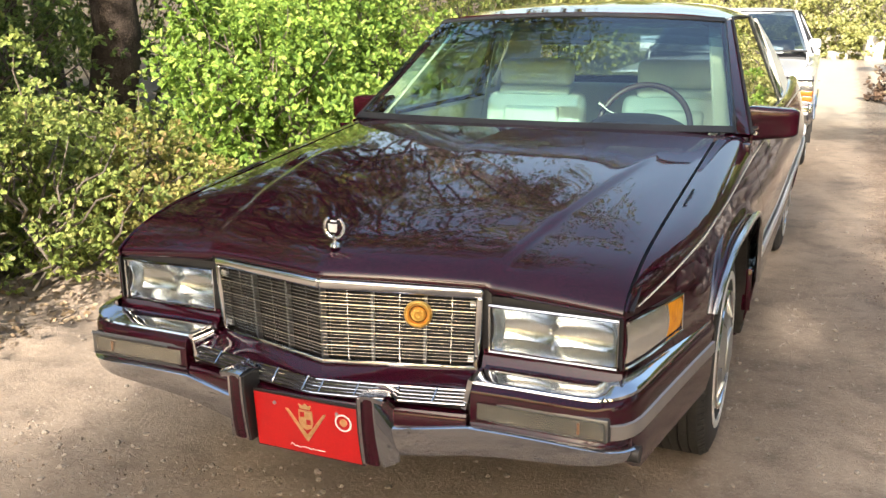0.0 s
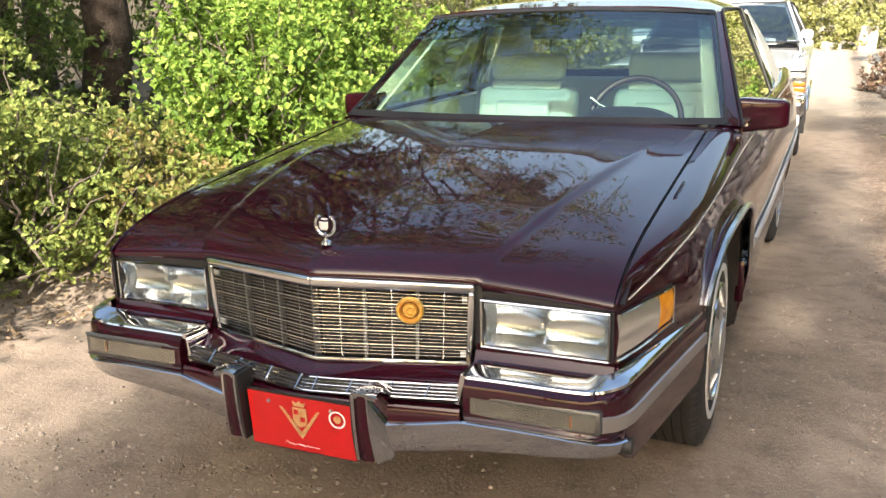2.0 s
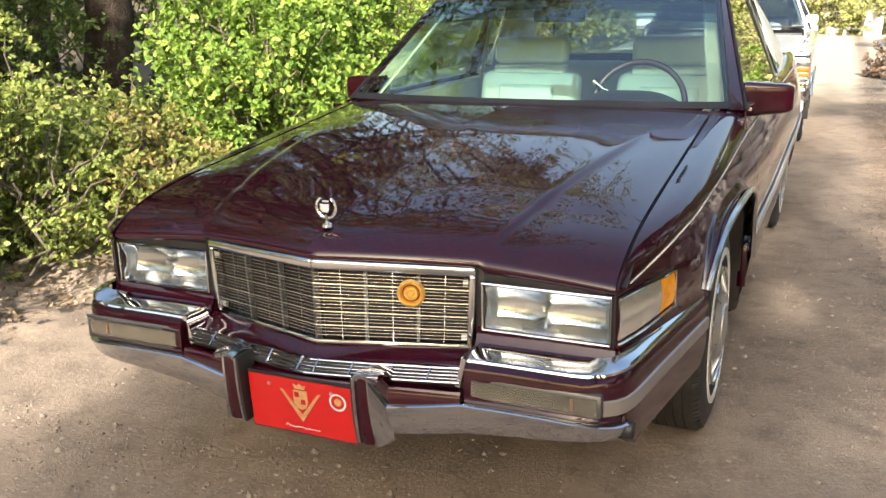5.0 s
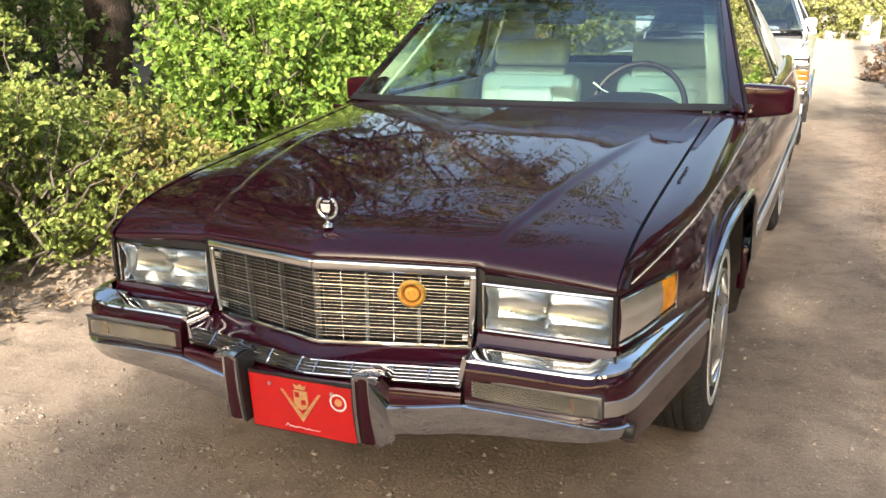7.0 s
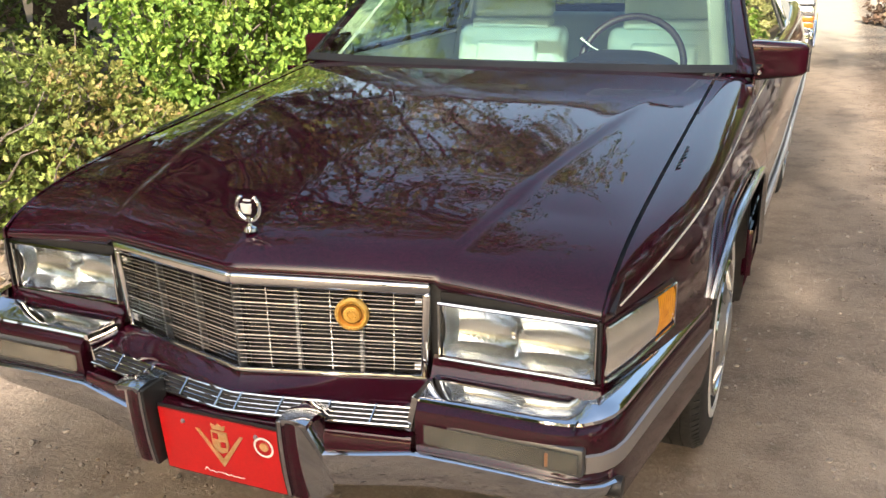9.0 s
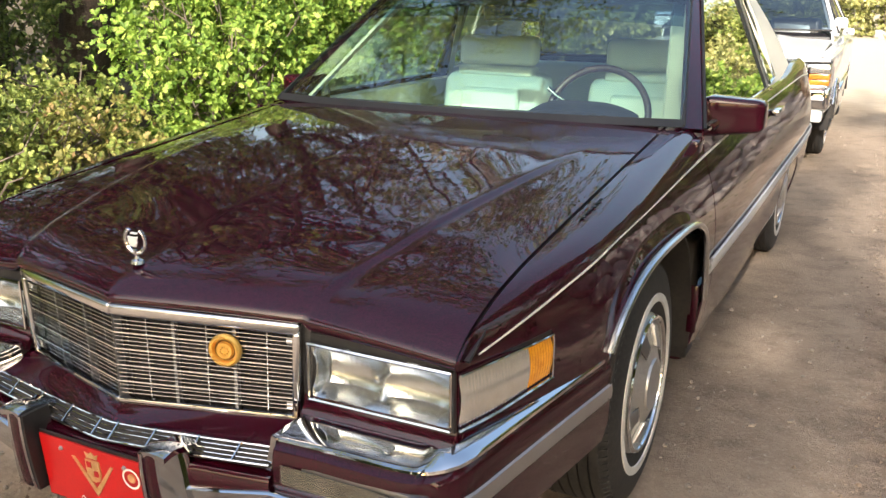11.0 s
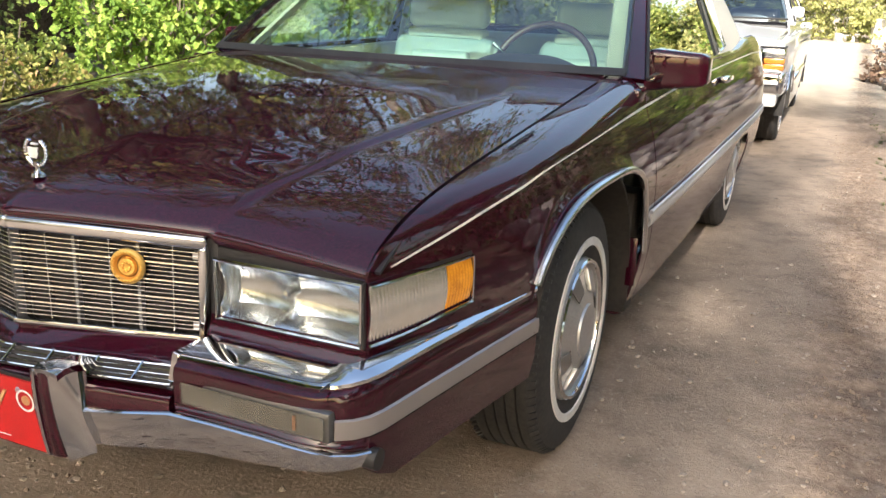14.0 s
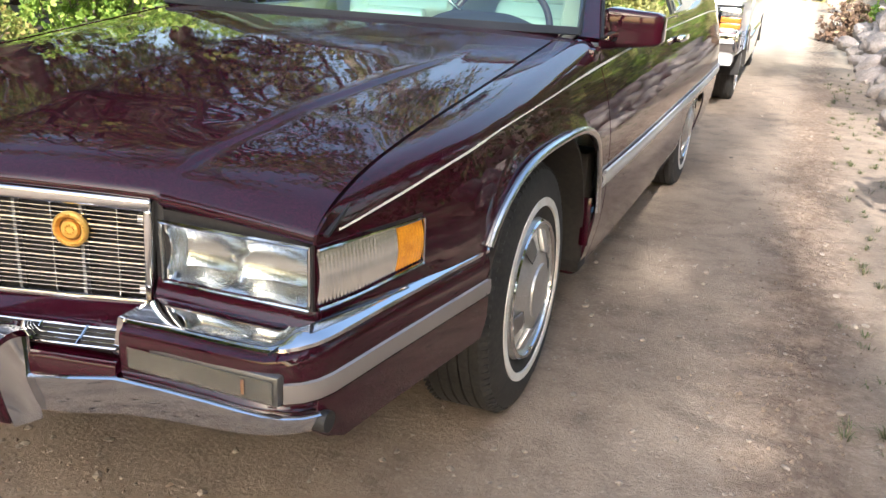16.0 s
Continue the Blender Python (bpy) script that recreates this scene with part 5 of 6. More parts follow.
part("windshield_seal", tube(bmesh.new(), [(-0.785, 1.63, 1.04), (0.785, 1.63, 1.04), (0.607, 2.25, 1.433), (-0.607, 2.25, 1.433)], 0.010, 6, closed=True), M_BLACK, sedan)
part("roof", sheet(bmesh.new(), lambda u, y: (0.645 * u, y, 1.475 - 0.035 * u ** 4 - 0.05 * max(0, 1 - (y - 2.24) / 0.3) ** 2 - 0.05 * max(0, (y - 3.7) / 0.45) ** 2), steps(-1, 1, 14), steps(2.24, 4.16, 14), 0.02), M_WHITE, sedan)
part("cowl", box(bmesh.new(), -0.78, 0.78, 1.60, 1.74, 0.90, 0.985, 0.02), M_BLACK, sedan)
part("rear_window", quad4(bmesh.new(), (-0.72, 4.5, 1.0), (0.72, 4.5, 1.0), (0.56, 4.16, 1.42), (-0.56, 4.16, 1.42), 4, 4, 0.0), M_FAR_GLASS, sedan, smooth=60)
part("trunk_lid", sheet(bmesh.new(), lambda u, y: (0.82 * u, y, 0.965 - 0.02 * u * u - 0.03 * (y - 4.48)), steps(-1, 1, 8), steps(4.48, 5.3, 4), 0.012), M_WHITE, sedan)
part("rear_panel", box(bmesh.new(), -0.88, 0.88, 5.27, 5.32, 0.25, 0.94, 0.02), M_WHITE, sedan)
part("dashboard", box(bmesh.new(), -0.74, 0.74, 1.72, 2.1, 0.85, 1.0, 0.03), M_DASH, sedan)
for cx in (0.36, -0.36):
    part("front_seat", cushion(bmesh.new(), cx - 0.26, cx + 0.26, 2.75, 2.92, 0.50, 1.12, 0.15, 0.05), M_STRIP, sedan)
part("underbody", box(bmesh.new(), -0.6, 0.6, 0.2, 5.2, 0.20, 0.5, 0.02), M_UNDER, sedan)


# ---- ground ----
def dirt_material():
    m = bpy.data.materials.new("sandy_dirt")
    m.use_nodes = True
    nt = m.node_tree
    b = nt.nodes["Principled BSDF"]
    b.inputs["Roughness"].default_value, b.inputs["Specular IOR Level"].default_value = 0.95, 0.15
    co = nt.nodes.new("ShaderNodeTexCoord")
    def noise_node(scale, detail=6.0, rough=0.6):
        n = nt.nodes.new("ShaderNodeTexNoise")
        n.inputs["Scale"].default_value, n.inputs["Detail"].default_value, n.inputs["Roughness"].default_value = scale, detail, rough
        nt.links.new(co.outputs["Object"], n.inputs["Vector"])
        return n
    def stretch(n, a, c):
        r = nt.nodes.new("ShaderNodeMapRange")
        r.inputs["From Min"].default_value, r.inputs["From Max"].default_value = a, c
        nt.links.new(n.outputs[0], r.inputs["Value"])
        return r
    def blend(fac, a, c):
        x = nt.nodes.new("ShaderNodeMix")
        x.data_type = "RGBA"
        nt.links.new(fac.outputs[0], x.inputs["Factor"])
        for key, val in (("A", a), ("B", c)):
            if isinstance(val, tuple):
                x.inputs[key].default_value = rgba(val)
            else:
                nt.links.new(val.outputs["Result"], x.inputs[key])
        return x
    big, mid, fine = noise_node(0.9), noise_node(7.0), noise_node(70.0, 8.0, 0.7)
    c1 = blend(stretch(big, 0.35, 0.65), (0.268, 0.208, 0.155), (0.35, 0.275, 0.208))
    c2 = blend(stretch(mid, 0.45, 0.75), c1, (0.175, 0.136, 0.104))
    c3 = blend(stretch(fine, 0.50, 0.85), c2, (0.42, 0.35, 0.28))
    # scattered dark grit
    v = nt.nodes.new("ShaderNodeTexVoronoi")
    v.inputs["Scale"].default_value = 55
    nt.links.new(co.outputs["Object"], v.inputs["Vector"])
    g = stretch(v, 0.10, 0.0)
    gate = nt.nodes.new("ShaderNodeMath")
    gate.operation = "MULTIPLY"
    nt.links.new(g.outputs[0], gate.inputs[0])
    nt.links.new(stretch(noise_node(3.0), 0.5, 0.62).outputs[0], gate.inputs[1])
    c4 = blend(gate, c3, (0.16, 0.12, 0.09))
    # paler further along the road: the full sun there is put into the colour
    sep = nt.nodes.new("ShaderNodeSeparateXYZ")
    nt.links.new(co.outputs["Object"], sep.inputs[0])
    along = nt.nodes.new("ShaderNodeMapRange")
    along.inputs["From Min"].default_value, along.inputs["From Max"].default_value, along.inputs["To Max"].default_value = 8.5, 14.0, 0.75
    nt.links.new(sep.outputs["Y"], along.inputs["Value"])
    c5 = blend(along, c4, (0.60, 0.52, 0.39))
    # churned darker soil along the wheel rut beside the verge
    rut = nt.nodes.new("ShaderNodeMath")
    rut.operation = "MULTIPLY_ADD"
    rut.inputs[1].default_value = 0.5
    nt.links.new(noise_node(4.0, 8.0, 0.7).outputs[0], rut.inputs[0])
    nt.links.new(sep.outputs["X"], rut.inputs[2])
    near = nt.nodes.new("ShaderNodeMath")
    near.operation = "SUBTRACT"
    near.inputs[1].default_value = 1.85
    nt.links.new(rut.outputs[0], near.inputs[0])
    gap = nt.nodes.new("ShaderNodeMath")
    gap.operation = "ABSOLUTE"
    nt.links.new(near.outputs[0], gap.inputs[0])
    band = stretch(gap, 0.24, 0.06)
    patchy = nt.nodes.new("ShaderNodeMath")
    patchy.operation = "MULTIPLY"
    nt.links.new(band.outputs[0], patchy.inputs[0])
    nt.links.new(stretch(noise_node(22.0, 6.0, 0.7), 0.36, 0.60).outputs[0], patchy.inputs[1])
    c5 = blend(patchy, c5, (0.165, 0.118, 0.086))
    # brown leaf mould off the road on both sides
    off = nt.nodes.new("ShaderNodeMath")
    off.operation = "ABSOLUTE"
    nt.links.new(sep.outputs["X"], off.inputs[0])
    rag = nt.nodes.new("ShaderNodeMath")
    rag.operation = "MULTIPLY_ADD"
    rag.inputs[1].default_value = 1.4
    nt.links.new(noise_node(1.6).outputs[0], rag.inputs[0])
    nt.links.new(off.outputs[0], rag.inputs[2])
    c6 = blend(stretch(rag, 3.1, 3.9), c5, (0.115, 0.090, 0.055))
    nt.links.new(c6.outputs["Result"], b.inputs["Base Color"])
    add = nt.nodes.new("ShaderNodeMath")
    add.operation = "ADD"
    nt.links.new(mid.outputs[0], add.inputs[0])
    nt.links.new(fine.outputs[0], add.inputs[1])
    bp = nt.nodes.new("ShaderNodeBump")
    bp.inputs["Strength"].default_value, bp.inputs["Distance"].default_value = 0.75, 0.011
    nt.links.new(add.outputs[0], bp.inputs["Height"])
    nt.links.new(bp.outputs[0], b.inputs["Normal"])
    return m
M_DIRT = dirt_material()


def fbm(x, y, s):
    return noise.fractal(Vector((x * s, y * s, 3.7)), 1.0, 2.0, 4)


def ground_z(x, y):
    """Level dirt road with faint wheel tracks; churned verge on the right, soil rising under the shrubs."""
    z = 0.006 * fbm(x, y, 1.7) - 0.004
    for c in (-0.78, 0.78):
        z -= 0.008 * math.exp(-((x - c) / 0.22) ** 2)
    churn = math.exp(-((x - 1.55) / 0.16) ** 2) * (1 - smoothstep(7, 12, y))
    z += churn * (0.004 + 0.022 * fbm(x * 0.6, y, 9.0) + 0.005 * math.sin(57.0 * y + 4.0 * fbm(x, y, 2.0)))
    z += 0.012 * smoothstep(1.6, 2.2, x) * fbm(x, y, 5.0)
    z += 0.30 * smoothstep(2.1, 3.4, x) + 1.2 * smoothstep(3.5, 16.0, x)
    z += 0.10 * smoothstep(-1.95, -2.6, x) + 0.5 * smoothstep(-2.6, -14.0, x)
    z += 2.5 * smoothstep(36, 80, y) + 10 * smoothstep(70, 260, y) + 0.03 * smoothstep(-1.7, -2.1, x) * fbm(x, y, 4.0)
    flat = max(0.0, 1 - abs(abs(x) - 0.77) / 0.3)
    for yw in (0.962, 3.81, 7.30, 10.22):
        if abs(y - yw) < 0.35 and flat > 0:
            z = lerp(z, 0.0, min(1.0, flat * 2) * (1 - smoothstep(0.12, 0.35, abs(y - yw))))
    return z


def spaced(lo, hi, near_lo, near_hi, step, grow=1.22):
    a = [near_lo + step * i for i in range(int((near_hi - near_lo) / step) + 1)]
    s, q = step, a[0]
    while q > lo:
        s *= grow
        q -= s
        a.insert(0, max(q, lo))
    s, q = step, a[-1]
    while q < hi:
        s *= grow
        q += s
        a.append(min(q, hi))
    return a
gx = spaced(-400, 400, -3.0, 2.8, 0.035)
gy = spaced(-300, 600, -1.0, 6.0, 0.032)
gv = [(x, y, ground_z(x, y)) for y in gy for x in gx]
nx = len(gx)
gf = [(j * nx + i, j * nx + i + 1, (j + 1) * nx + i + 1, (j + 1) * nx + i) for j in range(len(gy) - 1) for i in range(nx - 1)]
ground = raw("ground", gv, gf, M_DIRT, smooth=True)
tagged(ground, "sandy brown dirt road with wheel tracks and loose grit", "ground", kind="structure")

rng = np.random.default_rng(7)


# ---- foliage ----
M_OAK = leafy("oak_leaf", (0.075, 0.15, 0.022), (0.31, 0.45, 0.075), (0.46, 0.53, 0.13), 0.32)
M_OLIVE = leafy("yellowing_leaf", (0.09, 0.13, 0.03), (0.32, 0.38, 0.09), (0.45, 0.42, 0.15), 0.32)
# pale leaf colours carry the strong sun and haze at the far end
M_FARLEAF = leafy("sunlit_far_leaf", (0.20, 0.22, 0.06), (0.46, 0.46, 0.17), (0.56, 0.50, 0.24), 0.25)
M_RUSSET = leafy("russet_brown_leaf", (0.09, 0.06, 0.04), (0.22, 0.14, 0.095), (0.32, 0.25, 0.15), 0.2)
# oak leaf darkened in its colour for the shade inside the wood
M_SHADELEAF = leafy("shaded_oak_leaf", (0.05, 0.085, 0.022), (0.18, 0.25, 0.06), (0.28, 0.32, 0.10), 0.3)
M_DRY = leafy("russet_leaf", (0.13, 0.13, 0.03), (0.36, 0.34, 0.10), (0.42, 0.26, 0.13), 0.35)
M_PINE = leafy("pine_needle", (0.035, 0.065, 0.02), (0.12, 0.17, 0.05), (0.18, 0.19, 0.07), 0.2)
M_TREELEAF = leafy("tall_oak_leaf", (0.07, 0.10, 0.018), (0.22, 0.24, 0.05), (0.32, 0.27, 0.09), 0.3)
M_BARK = mat("rough_bark", (0.028, 0.021, 0.016), 0.95, 0.0, (0.08, 0.06, 0.046), 9, bump=0.03, spec=0.2)
M_PALEBARK = mat("pale_bark", (0.30, 0.25, 0.20), 0.95, 0.0, (0.42, 0.36, 0.30), 10, bump=0.008, spec=0.2)
M_TWIG = mat("grey_twig", (0.10, 0.08, 0.062), 0.9, 0.0, (0.18, 0.15, 0.12), 20, spec=0.2)

HALF_LEAF = np.array([(0.0, 0.0), (0.26, 0.22), (0.34, 0.09), (0.56, 0.40), (0.64, 0.17), (0.84, 0.27), (1.0, 0.0)])


def unit(v):
    return v / np.maximum(np.linalg.norm(v, axis=1, keepdims=True), 1e-9)


def leaves(places, out, size, lobed=True, gen=rng):
    """Leaf blades at places, growing along out: two lobed halves folded at the midrib."""
    n = len(places)
    t = unit(out + gen.normal(0, 0.3, (n, 3)))
    up = unit(np.array([0.08, -0.45, 0.85]) + gen.normal(0, 0.5, (n, 3)) + 0.45 * out)
    s = unit(np.cross(t, up))
    nn = np.cross(s, t)
    L = size * gen.uniform(0.65, 1.3, (n, 1))
    droop = gen.uniform(-0.25, 0.1, (n, 1))
    if lobed:
        shape = HALF_LEAF
        cols = []
        for a, b in shape:
            cols.append(places + t * L * a + s * L * b * 0.9 + nn * L * (0.25 * b + droop * a * a))
        for a, b in shape[1:-1]:
            cols.append(places + t * L * a - s * L * b * 0.9 + nn * L * (0.25 * b + droop * a * a))
        k = len(cols)
        v = np.stack(cols, 1).reshape(-1, 3)
        m = len(shape)
        f0 = list(range(m))
        f1 = [0] + [m - 1] + [m + i for i in range(m - 3, -1, -1)]
        base = np.arange(n) * k
        faces = [tuple(b + i for i in f) for b in base.tolist() for f in (f0, f1)]
        return v, faces
    v = np.stack([places, places + t * L * 0.5 + s * L * 0.34, places + t * L + nn * L * droop, places + t * L * 0.5 - s * L * 0.34], 1).reshape(-1, 3)
    return v, [(4 * i, 4 * i + 1, 4 * i + 2, 4 * i + 3) for i in range(n)]


def sprigs(centre, radii, count, per, spread, gen, shell=0.55, low=0.0, lump=0.6, floor=0.02):
    """Tufts of leaf places through an uneven crown: denser towards its skin, with gaps."""
    d = unit(gen.normal(0, 1, (count * 2, 3)))
    bumps = np.array([noise.noise(Vector(tuple(q * 3.0 + np.array(centre)))) for q in d])
    keep = bumps > -0.12
    d, bumps = d[keep][:count], bumps[keep][:count]
    rad = (shell + (1 - shell) * gen.uniform(0, 1, len(d)) ** 0.6) * (1 + lump * bumps * 1.6)
    c = np.array(centre) + d * rad[:, None] * np.array(radii)
    c = c[c[:, 2] > floor + low]
    p = np.repeat(c, per, 0) + gen.normal(0, spread, (len(c) * per, 3))
    o = unit(np.repeat(c - np.array(centre), per, 0) / np.array(radii) + gen.normal(0, 0.6, (len(c) * per, 3)))
    ok = p[:, 2] > floor
    return c, p[ok], o[ok]


def boughs(centre, radii, count, per, gen, reach=0.10, lump=0.5, floor=0.02):
    """Leafy boughs over an uneven crown: flat clusters of leaves at its skin, with dark gaps between them."""
    nb = max(8, count // 6)
    d = unit(gen.normal(0, 1, (nb * 2, 3)))
    bumps = np.array([noise.noise(Vector(tuple(q * 2.3 + np.array(centre)))) for q in d])
    keep = bumps > -0.2
    d, bumps = d[keep][:nb], bumps[keep][:nb]
    rad = (0.55 + 0.45 * gen.uniform(0, 1, len(d)) ** 0.5) * (1 + lump * bumps * 1.6)
    c = np.array(centre) + d * rad[:, None] * np.array(radii)
    c = c[c[:, 2] > floor + 0.03]
    size = gen.uniform(0.6, 1.35, len(c))
    ros = max(4, per)
    tip = gen.normal(0, 1, (len(c), ros, 3)) * np.array([reach, reach, reach * 0.55]) * size[:, None, None]
    tip[:, :, 2] -= 0.5 * (tip[:, :, 0] ** 2 + tip[:, :, 1] ** 2) / reach
    face = unit((tip * 4 + unit(c - np.array(centre))[:, None, :] * 0.35 + np.array([0.0, -0.1, 0.2])).reshape(-1, 3))
    p = np.repeat((c[:, None, :] + tip).reshape(-1, 3), 9, 0)
    face = np.repeat(face, 9, 0)
    o = gen.normal(0, 1, p.shape)
    o = unit(unit(o - face * (o * face).sum(1, keepdims=True)) + face * gen.uniform(0.1, 0.9, (len(p), 1)))
    p = p + o * 0.012
    ok = p[:, 2] > floor
    return c, p[ok], o[ok]


def limb(bm, a, b, r0, r1, gen, wobble=0.08, seg=5, n=6):
    a, b = Vector(a), Vector(b)
    L = (b - a).length
    pts = []
    for i in range(seg + 1):
        t = i / seg
        w = wobble * L * math.sin(math.pi * t)
        pts.append(a.lerp(b, t) + Vector(tuple(gen.normal(0, 1, 3))) * w * 0.4)
    tube(bm, pts, [lerp(r0, r1, i / seg) for i in range(seg + 1)], n)
    return pts


def shrub(x, y, h, rx, ry, count, seed, material=M_OAK, label="", size=0.044, lobed=True, per=15, cat="shrub", group="roadside shrubs", spread=0.07):
    gen = np.random.default_rng(seed)
    z0 = ground_z(x, y)
    ob = anchor("shrub", label, cat, x, y, z0, group=group)
    bm = bmesh.new()
    c, p, o = boughs((0, 0, h * 0.5), (rx, ry, h * 0.55), count, per, gen, spread * 1.35)
    for i in range(5):
        q = gen.uniform(0, 6.28)
        limb(bm, (0.1 * math.cos(q), 0.1 * math.sin(q), -0.05), (rx * 0.5 * math.cos(q), ry * 0.5 * math.sin(q), h * gen.uniform(0.5, 0.8)), 0.014, 0.006, gen, 0.25)
    for i in gen.choice(len(c), min(len(c), 90), replace=False):
        e = c[i]
        s = e * np.array([0.45, 0.45, 0.6]) + gen.normal(0, 0.08, 3)
        limb(bm, s, e, 0.007, 0.003, gen, 0.2, 3, 4)
    tagged(part("branchwork", bm, M_TWIG, ob), kind="stuff")
    v, f = leaves(p, o, size, lobed, gen)
    tagged(raw("foliage", v, f, material, ob), kind="stuff")
    return ob


def tree(x, y, h, crown_z, rx, ry, rz, count, seed, label, leaf=M_TREELEAF, size=0.11, bark=M_BARK, r=0.16, shift=(0, 0), group="roadside trees", per=15, blobs=14, spread=0.10):
    """Trunk with forked limbs and a crown of leafy boughs with sky between them."""
    gen = np.random.default_rng(seed)
    z0 = ground_z(x, y)
    ob = anchor("tree", label, "tree", x, y, z0, group=group)
    top = Vector((shift[0] * 0.5, shift[1] * 0.5, crown_z))
    bm = bmesh.new()
    spine = limb(bm, (0, 0, -0.1), top, r, r * 0.5, gen, 0.06, 8, 12)
    vs_, fs_ = [], []
    base = 0
    for i in range(blobs):
        q = 2.4 * i + gen.uniform(-0.4, 0.4)
        rr = gen.uniform(0.35, 0.95)
        end = np.array([shift[0] + rx * rr * math.cos(q), shift[1] + ry * rr * math.sin(q), crown_z + rz * gen.uniform(-0.6, 0.9)])
        start = spine[int(gen.integers(4, 8))]
        pts = limb(bm, start, end, r * 0.26, 0.012, gen, 0.16, 7, 7)
        for p in pts[3:]:
            for _ in range(2):
                e = np.array(p) + gen.normal(0, 0.45, 3)
                limb(bm, p, e, 0.016, 0.004, gen, 0.2, 3, 4)
        br = gen.uniform(0.2, 0.42)
        c, pp, o = sprigs(tuple(end), (rx * br, ry * br, rz * br * 0.7), count // blobs, per, spread, gen, shell=0.15)
        for j in range(0, len(c), 5):
            limb(bm, end + gen.normal(0, 0.15, 3), c[j], 0.012, 0.003, gen, 0.15, 3, 4)
        v, f = leaves(pp, o, size, False, gen)
        vs_.append(v)
        fs_ += [tuple(a + base for a in t) for t in f]
        base += len(v)
    part("trunk", bm, bark, ob)
    raw("crown", np.concatenate(vs_), fs_, leaf, ob)
    return ob


# low shrubs along the left edge of the road, nearest first
row = [
    (-2.75, 0.25, 0.95, 0.62, 0.60, 420, M_OLIVE), (-2.55, 1.15, 0.95, 0.42, 0.55, 420, M_OLIVE), (-2.75, 2.00, 0.78, 0.50, 0.60, 420, M_OLIVE), (-2.40, 2.0, 0.62, 0.30, 0.36, 220, M_DRY),
    (-2.45, 3.20, 1.36, 0.58, 0.62, 600, M_OAK), (-2.60, 4.00, 1.40, 0.60, 0.65, 600, M_OAK), (-2.70, 5.10, 1.44, 0.70, 0.75, 600, M_OAK), (-2.75, 6.40, 1.42, 0.75, 0.85, 580, M_OLIVE),
    (-3.55, 1.10, 1.40, 0.60, 0.70, 480, M_OLIVE), (-3.30, 2.4, 0.74, 0.40, 0.45, 260, M_OLIVE), (-3.15, 5.0, 1.62, 0.70, 0.9, 640, M_OAK), (-3.9, 5.8, 1.75, 0.9, 1.0, 700, M_OAK), (-3.0, 8.2, 1.65, 0.9, 1.1, 600, M_OLIVE),
    (-3.75, 0.2, 1.5, 0.8, 0.7, 520, M_OAK),
]
for i, (x, y, h, rx, ry, cnt, m_) in enumerate(row):
    shrub(x, y, h, rx, ry, int(cnt * 1.25), 100 + i, m_, {"oak_leaf": "bright green scrub oak shrub at the road's edge", "yellowing_leaf": "olive green scrub shrub at the road's edge", "russet_leaf": "small russet and yellow shrub"}[m_.name], size=0.047 if m_ is M_OAK else 0.034, lobed=x > -3.6, spread=0.085)
# young oaks with shade put into their leaf colour, and tall trees, behind the shrubs
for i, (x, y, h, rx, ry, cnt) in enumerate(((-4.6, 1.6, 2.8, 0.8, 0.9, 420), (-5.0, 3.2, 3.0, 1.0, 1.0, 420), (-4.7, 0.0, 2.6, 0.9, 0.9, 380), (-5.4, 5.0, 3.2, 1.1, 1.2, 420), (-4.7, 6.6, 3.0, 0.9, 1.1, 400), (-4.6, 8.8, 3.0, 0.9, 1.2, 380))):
    shrub(x, y, h, rx, ry, cnt, 200 + i, M_SHADELEAF, "young oak behind the shrubs, leaves coloured as in shade", 0.05, True, 22, "shrub", "shrubs in the wood", 0.12)
tree(-4.30, 3.65, 7.0, 5.0, 2.6, 2.8, 2.6, 620, 301, "leaning oak with rough dark bark behind the shrubs", size=0.085, blobs=20, r=0.21, shift=(1.1, 0.4))
tree(-5.1, 6.4, 8.0, 5.4, 3.2, 3.2, 3.2, 700, 302, "broad oak with dark crown", size=0.09, blobs=20, r=0.17, shift=(0.8, 1.0))
tree(-5.0, 10.2, 8.0, 5.0, 3.0, 3.0, 3.0, 540, 303, "broad oak with pale trunk", bark=M_PALEBARK, r=0.16, shift=(0.8, 0))
for i, (x, y, cz, rad) in enumerate(((-8.6, 3.0, 6.2, 3.0), (-9.5, 8.0, 7.0, 3.4), (-6.6, 0.4, 4.6, 2.2), (-6.8, 4.9, 4.4, 2.4), (-7.6, 7.2, 4.6, 2.4))):
    tree(x, y, cz + 3, cz, rad, rad, rad * 0.95, 620, 350 + i, "tall dark oak in the wood beside the road", size=0.10, r=0.17, blobs=18)
# two trees behind the camera shade the road
tree(4.4, -12.0, 10.5, 9.0, 0.6, 3.0, 1.1, 90, 307, "tall oak that shades the road", size=0.12, r=0.16, shift=(-0.8, 0), blobs=18)
tree(3.9, -14.85, 10.5, 9.0, 1.1, 1.6, 1.1, 640, 308, "tall oak that shades the road", size=0.12, r=0.18, shift=(-1.1, 0), blobs=34)

# unseen trees added behind the camera: boughs overhead against the sky, shade for the thicket
tree(7.2, -5.2, 9.0, 8.2, 1.7, 2.4, 1.0, 150, 309, "unseen tall oak added to put boughs over the road", size=0.13, r=0.2, shift=(-2.2, 0), blobs=24)
tree(-5.6, -5.4, 8.0, 5.6, 1.6, 1.6, 1.2, 220, 311, "unseen oak added to shade the thicket with its boughs", size=0.12, r=0.16, shift=(1.2, 0), blobs=20)
